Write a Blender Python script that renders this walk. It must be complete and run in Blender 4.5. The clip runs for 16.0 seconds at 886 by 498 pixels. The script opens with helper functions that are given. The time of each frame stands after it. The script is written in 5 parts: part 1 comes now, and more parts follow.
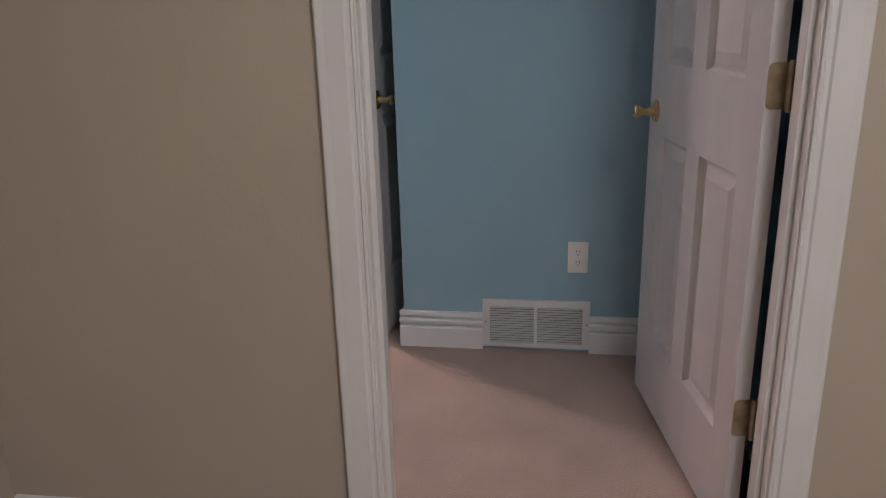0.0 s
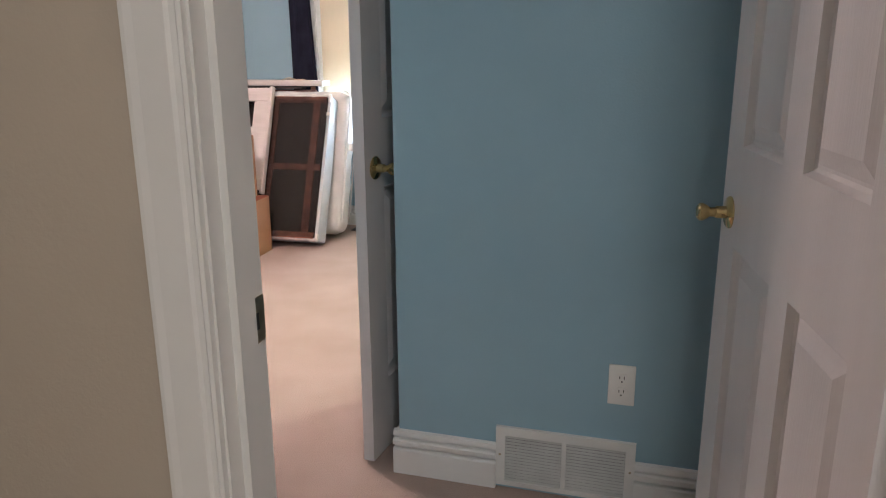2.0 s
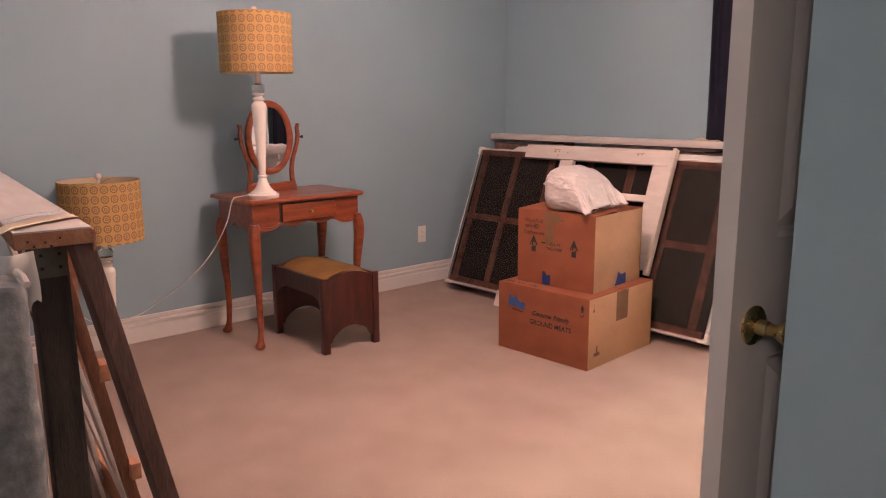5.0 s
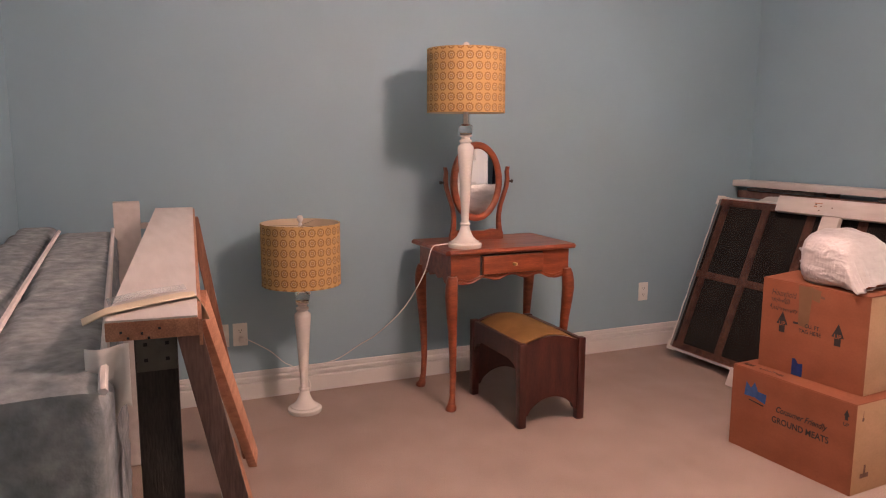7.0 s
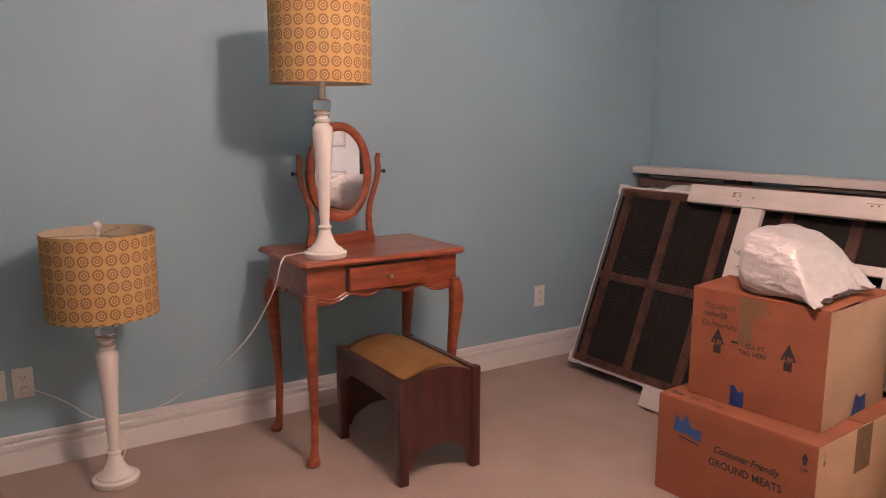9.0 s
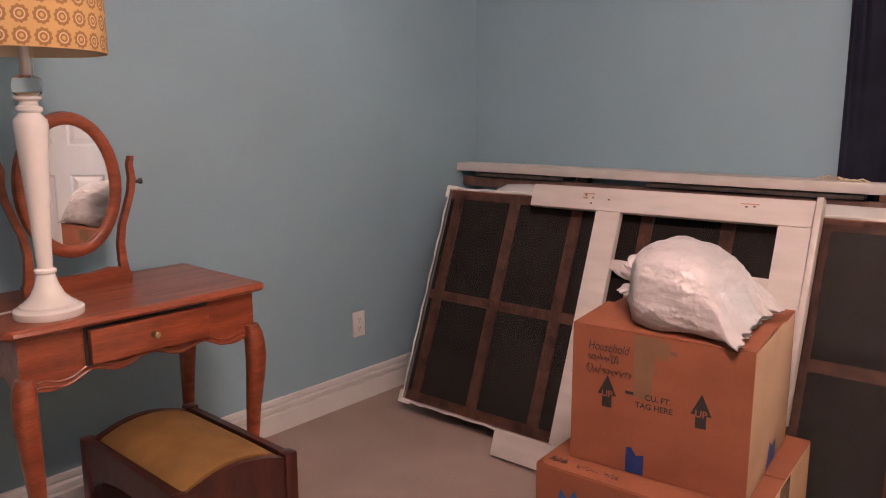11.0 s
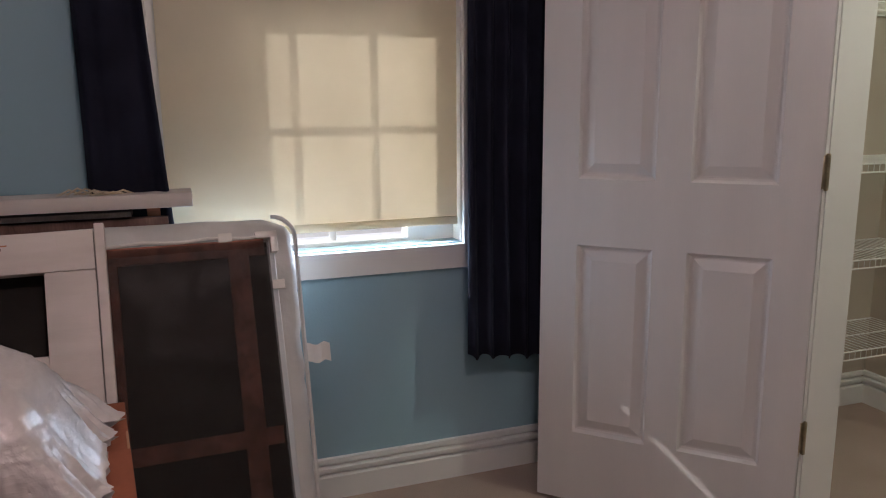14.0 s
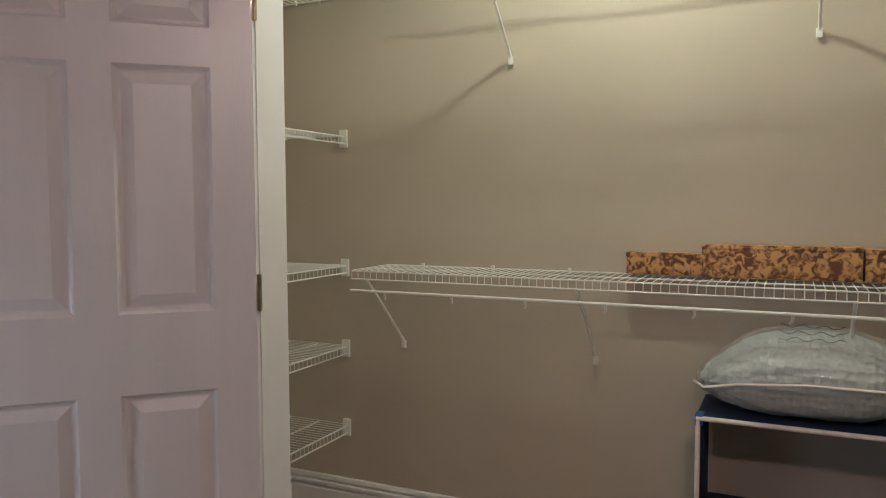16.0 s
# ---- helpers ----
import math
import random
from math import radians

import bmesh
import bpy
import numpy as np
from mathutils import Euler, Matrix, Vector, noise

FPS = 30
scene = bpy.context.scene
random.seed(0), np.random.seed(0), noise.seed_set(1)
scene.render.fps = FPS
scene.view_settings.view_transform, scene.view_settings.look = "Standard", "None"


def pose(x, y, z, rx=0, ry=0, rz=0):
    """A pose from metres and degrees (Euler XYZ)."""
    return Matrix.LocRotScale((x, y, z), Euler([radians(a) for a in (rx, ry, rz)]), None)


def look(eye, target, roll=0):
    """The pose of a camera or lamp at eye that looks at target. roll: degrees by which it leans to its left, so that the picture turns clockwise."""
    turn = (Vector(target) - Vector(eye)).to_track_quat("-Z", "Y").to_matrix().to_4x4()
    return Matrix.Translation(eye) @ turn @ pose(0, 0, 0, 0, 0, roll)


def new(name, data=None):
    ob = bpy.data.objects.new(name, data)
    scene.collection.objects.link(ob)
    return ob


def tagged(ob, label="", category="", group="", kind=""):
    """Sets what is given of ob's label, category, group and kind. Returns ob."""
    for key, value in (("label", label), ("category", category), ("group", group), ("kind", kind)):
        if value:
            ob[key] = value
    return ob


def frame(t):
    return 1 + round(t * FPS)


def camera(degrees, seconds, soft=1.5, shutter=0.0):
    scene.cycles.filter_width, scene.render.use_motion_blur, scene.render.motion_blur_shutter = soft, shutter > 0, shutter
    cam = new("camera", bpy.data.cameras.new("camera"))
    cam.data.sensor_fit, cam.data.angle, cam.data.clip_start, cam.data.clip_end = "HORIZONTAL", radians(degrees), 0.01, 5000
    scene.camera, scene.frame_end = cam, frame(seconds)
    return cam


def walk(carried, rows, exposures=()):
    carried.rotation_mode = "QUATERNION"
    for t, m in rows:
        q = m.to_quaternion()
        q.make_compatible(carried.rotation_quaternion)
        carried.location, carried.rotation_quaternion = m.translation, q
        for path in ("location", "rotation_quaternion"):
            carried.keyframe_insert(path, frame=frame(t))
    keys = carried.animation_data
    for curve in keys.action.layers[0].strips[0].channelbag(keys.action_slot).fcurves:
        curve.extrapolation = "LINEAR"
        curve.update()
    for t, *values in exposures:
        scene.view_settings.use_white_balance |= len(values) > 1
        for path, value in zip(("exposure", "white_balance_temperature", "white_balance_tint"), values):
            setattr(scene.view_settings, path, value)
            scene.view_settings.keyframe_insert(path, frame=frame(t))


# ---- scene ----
cam = camera(61.8, 16.0, soft=1.1)
PATH = [
    (0, (-0.442, 0.237, 1.182), (-0.754, 2.121, 0.587), -1.5),
    (0.5, (-0.436, 0.411, 1.205), (-0.718, 2.309, 0.642), -1.5),
    (1, (-0.41, 0.551, 1.21), (-0.769, 2.443, 0.667), -1.2),
    (1.5, (-0.348, 0.733, 1.239), (-0.815, 2.605, 0.711), -0.4),
    (2, (-0.322, 0.882, 1.23), (-0.867, 2.736, 0.715), -0.3),
    (2.5, (-0.381, 1.061, 1.237), (-0.977, 2.903, 0.736), -0.4),
    (3, (-0.383, 1.227, 1.234), (-1.13, 3.011, 0.724), -0.5),
    (3.5, (-0.343, 1.382, 1.241), (-1.258, 3.091, 0.751), 0.1),
    (4, (-0.403, 1.491, 1.237), (-1.471, 3.116, 0.772), -0.1),
    (4.5, (-0.488, 1.61, 1.262), (-1.764, 3.088, 0.829), -0.5),
    (5, (-0.555, 1.701, 1.267), (-2.036, 2.988, 0.881), -0.3),
    (7.3, (-0.967, 2.078, 1.319), (-2.785, 2.854, 1.018), 0.2),
    (7.5, (-1.026, 2.117, 1.308), (-2.841, 2.902, 1.002), 0.3),
    (8, (-1.178, 2.24, 1.306), (-2.96, 3.088, 0.981), 0.7),
    (8.5, (-1.355, 2.319, 1.29), (-3.077, 3.279, 0.958), 0.5),
    (11, (-2.168, 2.829, 1.274), (-3.466, 4.309, 0.919), -0.2),
    (11.5, (-2.283, 2.907, 1.267), (-3.422, 4.51, 0.898), 0.1),
    (12, (-2.383, 3.08, 1.272), (-3.309, 4.81, 0.883), -0.2),
    (12.5, (-2.474, 3.23, 1.258), (-3.066, 5.1, 0.87), -0.7),
    (13, (-2.584, 3.326, 1.273), (-2.769, 5.276, 0.87), -1.1),
    (13.5, (-2.619, 3.404, 1.265), (-2.408, 5.35, 0.857), -1.3),
    (14, (-2.622, 3.575, 1.261), (-1.966, 5.427, 0.885), -0.5),
    (14.5, (-2.566, 3.679, 1.286), (-1.505, 5.335, 0.921), -0.1),
    (15, (-2.547, 3.777, 1.299), (-1.137, 5.157, 0.974), 0.2),
    (15.5, (-2.551, 3.823, 1.299), (-0.894, 4.913, 1.043), 0.1),
    (16, (-2.556, 3.818, 1.316), (-0.75, 4.668, 1.193), -0.2),
]
LIGHT = [(0.0, 1.70, 6050, 18), (0.5, 1.68, 6300, 19), (1.0, 1.72, 6500, 18), (1.5, 1.68, 6300, 14), (2.0, 1.84, 6150, 12), (2.5, 1.80, 6200, 15), (3.0, 1.72, 6350, 16), (3.5, 1.7, 6900, 24), (4.5, 1.62, 7450, 31), (5.2, 1.62, 7750, 34), (8.0, 1.58, 7150, 24), (11.0, 1.53, 6950, 23), (12.0, 1.38, 6550, 20), (12.5, 1.14, 6250, 16), (13.0, 0.88, 6200, 16), (13.5, 0.40, 6200, 15), (14.0, 0.09, 6100, 15), (15.0, -0.02, 6150, 13), (15.5, 0.1, 6250, 15), (16.0, 0.16, 6250, 15)]
walk(cam, [(t, look(eye, target, roll)) for t, eye, target, roll in PATH], LIGHT)

# ---------- world, sun and lamps ----------
SUN_DIR = Vector((0.524, -0.363, -0.434)).normalized()
world = bpy.data.worlds.new("world")
scene.world = world
world.use_nodes = True
wn = world.node_tree.nodes
sky = wn.new("ShaderNodeTexSky")
sky.sky_type = "NISHITA"
sky.sun_disc = False
sky.sun_elevation = math.asin(-SUN_DIR.z)
sky.sun_rotation = math.atan2(-SUN_DIR.x, -SUN_DIR.y)
world.node_tree.links.new(sky.outputs[0], wn["Background"].inputs[0])
wn["Background"].inputs[1].default_value = 0.11
sun_data = bpy.data.lights.new("sun", "SUN")
sun_data.energy, sun_data.angle, sun_data.color = 5.0, radians(0.55), (1.0, 0.93, 0.82)
sun = new("sun", sun_data)
sun.matrix_world = Matrix.Translation((-5, 9, 6)) @ SUN_DIR.to_track_quat("-Z", "Y").to_matrix().to_4x4()
BEDROOM_LAMP, HALL_FILL, CLOSET_LAMP = 76.0, 14.5, 1300.0


# ---------- materials ----------
def material(name, colour, rough=0.6, vary=0.08, scale=6.0, bump=0.0, bump_scale=80.0, metal=0.0, spec=0.4, second=None, fine=0.0, stretch=(1, 1, 1), per_object=0.0):
    m = bpy.data.materials.new(name)
    m.use_nodes = True
    nt = m.node_tree
    n, l = nt.nodes, nt.links
    b = n["Principled BSDF"]
    b.inputs["Roughness"].default_value = rough
    b.inputs["Metallic"].default_value = metal
    b.inputs["Specular IOR Level"].default_value = spec
    tc = n.new("ShaderNodeTexCoord")
    mp = n.new("ShaderNodeMapping")
    mp.inputs["Scale"].default_value = stretch
    l.new(tc.outputs["Object"], mp.inputs["Vector"])
    big = n.new("ShaderNodeTexNoise")
    big.inputs["Scale"].default_value, big.inputs["Detail"].default_value = scale, 6.0
    l.new(mp.outputs[0], big.inputs["Vector"])
    mix = n.new("ShaderNodeMix")
    mix.data_type = "RGBA"
    c2 = second or tuple(c * (1 - 2.2 * vary) for c in colour)
    mix.inputs[6].default_value = (*[min(1, c * (1 + vary)) for c in colour], 1)
    mix.inputs[7].default_value = (*c2, 1)
    ramp = n.new("ShaderNodeMapRange")
    ramp.inputs[1].default_value, ramp.inputs[2].default_value = 0.3, 0.7
    l.new(big.outputs[0], ramp.inputs[0])
    l.new(ramp.outputs[0], mix.inputs[0])
    out = mix.outputs[2]
    small = n.new("ShaderNodeTexNoise")
    small.inputs["Scale"].default_value, small.inputs["Detail"].default_value = bump_scale, 3.0
    l.new(mp.outputs[0], small.inputs["Vector"])
    if fine:
        m2 = n.new("ShaderNodeMix")
        m2.data_type, m2.blend_type = "RGBA", "MULTIPLY"
        m2.inputs[0].default_value = 1.0
        r2 = n.new("ShaderNodeMapRange")
        r2.inputs[1].default_value, r2.inputs[2].default_value = 0.25, 0.75
        r2.inputs[3].default_value, r2.inputs[4].default_value = 1 - fine, 1 + fine
        l.new(small.outputs[0], r2.inputs[0])
        l.new(out, m2.inputs[6])
        l.new(r2.outputs[0], m2.inputs[7])
        out = m2.outputs[2]
    l.new(out, b.inputs["Base Color"])
    rr = n.new("ShaderNodeMapRange")
    rr.inputs[3].default_value, rr.inputs[4].default_value = rough * 0.85, min(1, rough * 1.12)
    l.new(big.outputs[0], rr.inputs[0])
    l.new(rr.outputs[0], b.inputs["Roughness"])
    if bump:
        bp = n.new("ShaderNodeBump")
        bp.inputs["Strength"].default_value, bp.inputs["Distance"].default_value = bump, 0.004
        l.new(small.outputs[0], bp.inputs["Height"])
        l.new(bp.outputs[0], b.inputs["Normal"])
    return m


def wood(name, light, dark, rough=0.4, grain=(1.2, 14, 14), bump=0.08, coat=0.0):
    m = material(name, light, rough, 0.1, 3.0, bump, 30.0, second=dark, fine=0.25, stretch=grain)
    m.node_tree.nodes["Principled BSDF"].inputs["Coat Weight"].default_value = coat
    m.node_tree.nodes["Principled BSDF"].inputs["Coat Roughness"].default_value = 0.25
    return m


M_BLUE = material("blue_wall_paint", (0.278, 0.425, 0.492), 0.62, 0.03, 1.3, 0.10, 160.0, spec=0.35)
M_BEIGE = material("beige_wall_paint", (0.455, 0.40, 0.325), 0.65, 0.03, 1.2, 0.12, 150.0, spec=0.3)
M_CEIL = material("ceiling_paint", (0.82, 0.81, 0.79), 0.9, 0.02, 2.0, 0.35, 60.0, spec=0.1)
M_TRIM = material("white_trim_paint", (0.69, 0.69, 0.665), 0.38, 0.02, 3.0, 0.03, 90.0, spec=0.45)
M_DOOR = material("white_door_paint", (0.595, 0.58, 0.57), 0.36, 0.02, 2.0, 0.10, 45.0, spec=0.5, stretch=(5, 5, 0.5))
M_CARPET = material("beige_carpet", (0.375, 0.292, 0.250), 0.95, 0.04, 4.0, 0.7, 260.0, spec=0.1, second=(0.335, 0.258, 0.219), fine=0.26)
M_BRASS = material("aged_brass", (0.62, 0.47, 0.22), 0.28, 0.15, 20.0, 0.0, 60.0, metal=1.0)
M_HINGE = material("tarnished_brass_hinge", (0.42, 0.36, 0.25), 0.38, 0.15, 30.0, 0.05, 90.0, metal=1.0)
M_BLACK = material("black_metal", (0.02, 0.02, 0.02), 0.4, 0.1)
M_PLATE = material("white_plastic", (0.74, 0.73, 0.68), 0.35, 0.02, 8.0)
M_SLOT = material("dark_slot", (0.03, 0.03, 0.03), 0.7, 0.1)
M_VENT = material("white_enamel_grille", (0.66, 0.66, 0.63), 0.45, 0.03, 10.0)
M_NAVY = material("navy_curtain_cloth", (0.012, 0.014, 0.028), 0.85, 0.15, 8.0, 0.25, 500.0, spec=0.2)
M_BRICK = material("red_brick", (0.32, 0.14, 0.09), 0.9, 0.15, 12.0, 0.5, 60.0)
M_GROUND = material("pale_gravel_ground", (0.58, 0.56, 0.52), 0.95, 0.1, 0.6)
M_CHERRY = wood("cherry_varnished_wood", (0.30, 0.075, 0.032), (0.17, 0.037, 0.016), 0.3, (12, 1.2, 12), 0.05, 0.35)
M_WORN = material("worn_varnish", (0.36, 0.13, 0.075), 0.5, 0.15, 60.0)
M_MAHOG = wood("dark_mahogany_wood", (0.068, 0.017, 0.013), (0.034, 0.009, 0.008), 0.3, (10, 10, 1.4), 0.05, 0.35)
M_PINE = wood("raw_pine_wood", (0.45, 0.215, 0.125), (0.34, 0.145, 0.08), 0.65, (1.2, 12, 12), 0.15)
M_OLDWOOD = wood("grey_brown_old_lumber", (0.190, 0.108, 0.086), (0.105, 0.058, 0.047), 0.75, (8, 8, 1.2), 0.3)
M_DARKPOST = wood("dark_weathered_post", (0.075, 0.065, 0.055), (0.035, 0.03, 0.027), 0.7, (9, 9, 1.5), 0.4)
M_WHITEWOOD = material("white_painted_lumber", (0.62, 0.57, 0.535), 0.5, 0.04, 5.0, 0.12, 40.0, second=(0.56, 0.51, 0.47), stretch=(1, 6, 6))
M_MUSTARD = material("mustard_velour", (0.235, 0.120, 0.034), 0.85, 0.10, 7.0, 0.2, 300.0, second=(0.165, 0.084, 0.023), fine=0.1)
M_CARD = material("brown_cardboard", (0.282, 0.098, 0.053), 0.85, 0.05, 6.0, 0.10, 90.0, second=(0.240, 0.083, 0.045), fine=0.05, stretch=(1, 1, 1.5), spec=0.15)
# The same cardboard, painted paler for the side that catches the light.
M_CARDLIT = material("lit_side_cardboard", (0.46, 0.265, 0.155), 0.85, 0.05, 5.0, 0.08, 90.0, fine=0.05, stretch=(1, 1, 1.5), spec=0.15)
M_TAPE = material("brown_packing_tape", (0.22, 0.125, 0.072), 0.25, 0.06, 12.0, spec=0.5)
M_BLUETAPE = material("blue_painter_tape", (0.012, 0.035, 0.15), 0.55, 0.1, 20.0)
M_INK = material("black_print_ink", (0.03, 0.025, 0.025), 0.7, 0.1, 40.0)
M_INKPALE = material("brown_pen_ink", (0.16, 0.07, 0.045), 0.7, 0.1, 40.0)
M_LOGO = material("blue_print_ink", (0.03, 0.09, 0.26), 0.7, 0.1, 40.0)
M_TICKING = material("pale_blue_quilted_ticking", (0.44, 0.49, 0.51), 0.75, 0.12, 14.0, 0.8, 35.0, second=(0.54, 0.56, 0.56))
M_MATTRESS = material("white_mattress_cloth", (0.58, 0.58, 0.56), 0.6, 0.05, 9.0, 0.6, 28.0)
M_CAVITY = material("dark_cavity_shade", (0.028, 0.021, 0.018), 0.75, 0.2, 9.0, 0.15, 120.0, second=(0.016, 0.012, 0.011), spec=0.2)
M_SLATDARK = material("slat_under_dust_cover", (0.40, 0.165, 0.11), 0.75, 0.2, 14.0, 0.2, 60.0, second=(0.17, 0.070, 0.05), fine=0.3, spec=0.2)
M_GREYQUILT = material("grey_quilted_cloth", (0.13, 0.15, 0.16), 0.8, 0.2, 17.0, 1.0, 38.0, second=(0.31, 0.33, 0.33), fine=0.3)
M_CERAMIC = material("white_glazed_wood", (0.74, 0.71, 0.66), 0.22, 0.02, 6.0, spec=0.5)
M_CORD = material("white_cord", (0.70, 0.68, 0.64), 0.5, 0.03)
M_WIRE = material("white_coated_wire", (0.72, 0.72, 0.68), 0.4, 0.03)
M_NAVYCLOTH = material("dark_blue_nonwoven_cloth", (0.012, 0.028, 0.075), 0.8, 0.15, 15.0, 0.2, 300.0)
M_BLUEPIPE = material("bright_blue_cloth", (0.015, 0.09, 0.28), 0.8, 0.1, 15.0)
M_PIPING = material("white_piping", (0.72, 0.66, 0.62), 0.7, 0.05, 20.0)
M_PILLOW = material("grey_honeycomb_pillow_cloth", (0.30, 0.335, 0.335), 0.6, 0.12, 30.0, 0.0, 60.0, second=(0.40, 0.43, 0.42))
M_PAPER = material("white_paper", (0.72, 0.70, 0.66), 0.7, 0.03, 8.0)
M_MASK = material("cream_masking_tape", (0.66, 0.56, 0.40), 0.6, 0.05, 14.0)
M_SASH = material("white_vinyl_sash", (0.74, 0.75, 0.76), 0.4, 0.02)


def cork_material():
    m = material("mottled_cork_print", (0.48, 0.26, 0.11), 0.7, 0.1, 30.0, 0.2, 90.0)
    nt = m.node_tree
    v = nt.nodes.new("ShaderNodeTexNoise")
    v.inputs["Scale"].default_value, v.inputs["Detail"].default_value, v.inputs["Distortion"].default_value = 38.0, 3.0, 1.2
    tc = nt.nodes.new("ShaderNodeTexCoord")
    nt.links.new(tc.outputs["Object"], v.inputs["Vector"])
    r = nt.nodes.new("ShaderNodeValToRGB")
    r.color_ramp.elements[0].position, r.color_ramp.elements[0].color = 0.42, (0.13, 0.045, 0.02, 1)
    r.color_ramp.elements[1].position, r.color_ramp.elements[1].color = 0.58, (0.55, 0.30, 0.12, 1)
    nt.links.new(v.outputs[0], r.inputs[0])
    nt.links.new(r.outputs[0], nt.nodes["Principled BSDF"].inputs["Base Color"])
    return m


def glass_material(name, rough=0.02, tint=(1, 1, 1)):
    m = bpy.data.materials.new(name)
    m.use_nodes = True
    b = m.node_tree.nodes["Principled BSDF"]
    b.inputs["Base Color"].default_value = (*tint, 1)
    b.inputs["Transmission Weight"].default_value, b.inputs["Roughness"].default_value, b.inputs["IOR"].default_value = 1.0, rough, 1.45
    return m


def film_material(name, colour, alpha, rough=0.15, relief=0.3):
    """Thin clear plastic film: a mix of clear and glossy."""
    m = material(name, colour, rough, 0.05, 30.0, relief, 34.0, spec=0.5, stretch=(0.6, 0.6, 1.6))
    m.node_tree.nodes["Principled BSDF"].inputs["Alpha"].default_value = alpha
    return m


def cloth_translucent(name, colour, amount, rough=0.8, weave=900.0):
    m = material(name, colour, rough, 0.03, 5.0, 0.1, weave, spec=0.15, fine=0.04)
    nt = m.node_tree
    b, o = nt.nodes["Principled BSDF"], nt.nodes["Material Output"]
    t = nt.nodes.new("ShaderNodeBsdfTranslucent")
    t.inputs[0].default_value = (*colour, 1)
    mx = nt.nodes.new("ShaderNodeMixShader")
    mx.inputs[0].default_value = amount
    nt.links.new(b.outputs[0], mx.inputs[1])
    nt.links.new(t.outputs[0], mx.inputs[2])
    nt.links.new(mx.outputs[0], o.inputs[0])
    return m


def emitter(name, colour, strength):
    m = bpy.data.materials.new(name)
    m.use_nodes = True
    b = m.node_tree.nodes["Principled BSDF"]
    b.inputs["Base Color"].default_value = (0.8, 0.8, 0.8, 1)
    b.inputs["Emission Color"].default_value = (*colour, 1)
    b.inputs["Emission Strength"].default_value = strength
    return m


def shade_material():
    """Yellow cloth with rows of printed rings, wrapped round the drum."""
    m = cloth_translucent("ring_print_shade_cloth", (0.66, 0.42, 0.16), 0.2, 0.75)
    nt = m.node_tree
    n, l = nt.nodes, nt.links

    def mth(op, a, b=None):
        k = n.new("ShaderNodeMath")
        k.operation = op
        for i, v in enumerate((a, b)):
            if v is None:
                continue
            if isinstance(v, (int, float)):
                k.inputs[i].default_value = v
            else:
                l.new(v, k.inputs[i])
        return k.outputs[0]

    tc = n.new("ShaderNodeTexCoord")
    sp = n.new("ShaderNodeSeparateXYZ")
    l.new(tc.outputs["Object"], sp.inputs[0])
    ang = mth("ARCTAN2", sp.outputs[1], sp.outputs[0])
    u = mth("SUBTRACT", mth("FRACT", mth("ADD", mth("MULTIPLY", ang, 27 / (2 * math.pi)), 50.0)), 0.5)
    v = mth("SUBTRACT", mth("FRACT", mth("ADD", mth("MULTIPLY", sp.outputs[2], 1 / 0.0455), 50.0)), 0.5)
    d = mth("SQRT", mth("ADD", mth("MULTIPLY", u, u), mth("MULTIPLY", v, v)))
    lobes = mth("ADD", d, mth("MULTIPLY", mth("SINE", mth("MULTIPLY", mth("ARCTAN2", v, u), 10.0)), 0.03))
    ring = mth("LESS_THAN", mth("ABSOLUTE", mth("SUBTRACT", lobes, 0.33)), 0.085)
    dot = mth("LESS_THAN", mth("ABSOLUTE", mth("SUBTRACT", d, 0.15)), 0.05)
    light = mth("LESS_THAN", mth("ABSOLUTE", mth("SUBTRACT", d, 0.23)), 0.035)
    mx = n.new("ShaderNodeMix")
    mx.data_type = "RGBA"
    mx.inputs[6].default_value = (0.68, 0.44, 0.19, 1)
    mx.inputs[7].default_value = (0.29, 0.14, 0.05, 1)
    l.new(mth("MULTIPLY", mth("MAXIMUM", ring, dot), 0.9), mx.inputs[0])
    m3 = n.new("ShaderNodeMix")
    m3.data_type = "RGBA"
    m3.inputs[7].default_value = (0.80, 0.64, 0.42, 1)
    l.new(mx.outputs[2], m3.inputs[6])
    l.new(mth("MULTIPLY", light, 0.8), m3.inputs[0])
    l.new(m3.outputs[2], n["Principled BSDF"].inputs["Base Color"])
    return m


def dimpled(m, scale, depth, stretch):
    """Honeycomb relief on a cloth."""
    n, l = m.node_tree.nodes, m.node_tree.links
    tc, mp, vo, bp = n.new("ShaderNodeTexCoord"), n.new("ShaderNodeMapping"), n.new("ShaderNodeTexVoronoi"), n.new("ShaderNodeBump")
    mp.inputs["Scale"].default_value = stretch
    vo.inputs["Scale"].default_value = scale
    vo.inputs["Randomness"].default_value = 0.35
    bp.inputs["Strength"].default_value, bp.inputs["Distance"].default_value = 1.0, depth
    l.new(tc.outputs["Object"], mp.inputs["Vector"])
    l.new(mp.outputs[0], vo.inputs["Vector"])
    l.new(vo.outputs["Distance"], bp.inputs["Height"])
    l.new(bp.outputs[0], n["Principled BSDF"].inputs["Normal"])


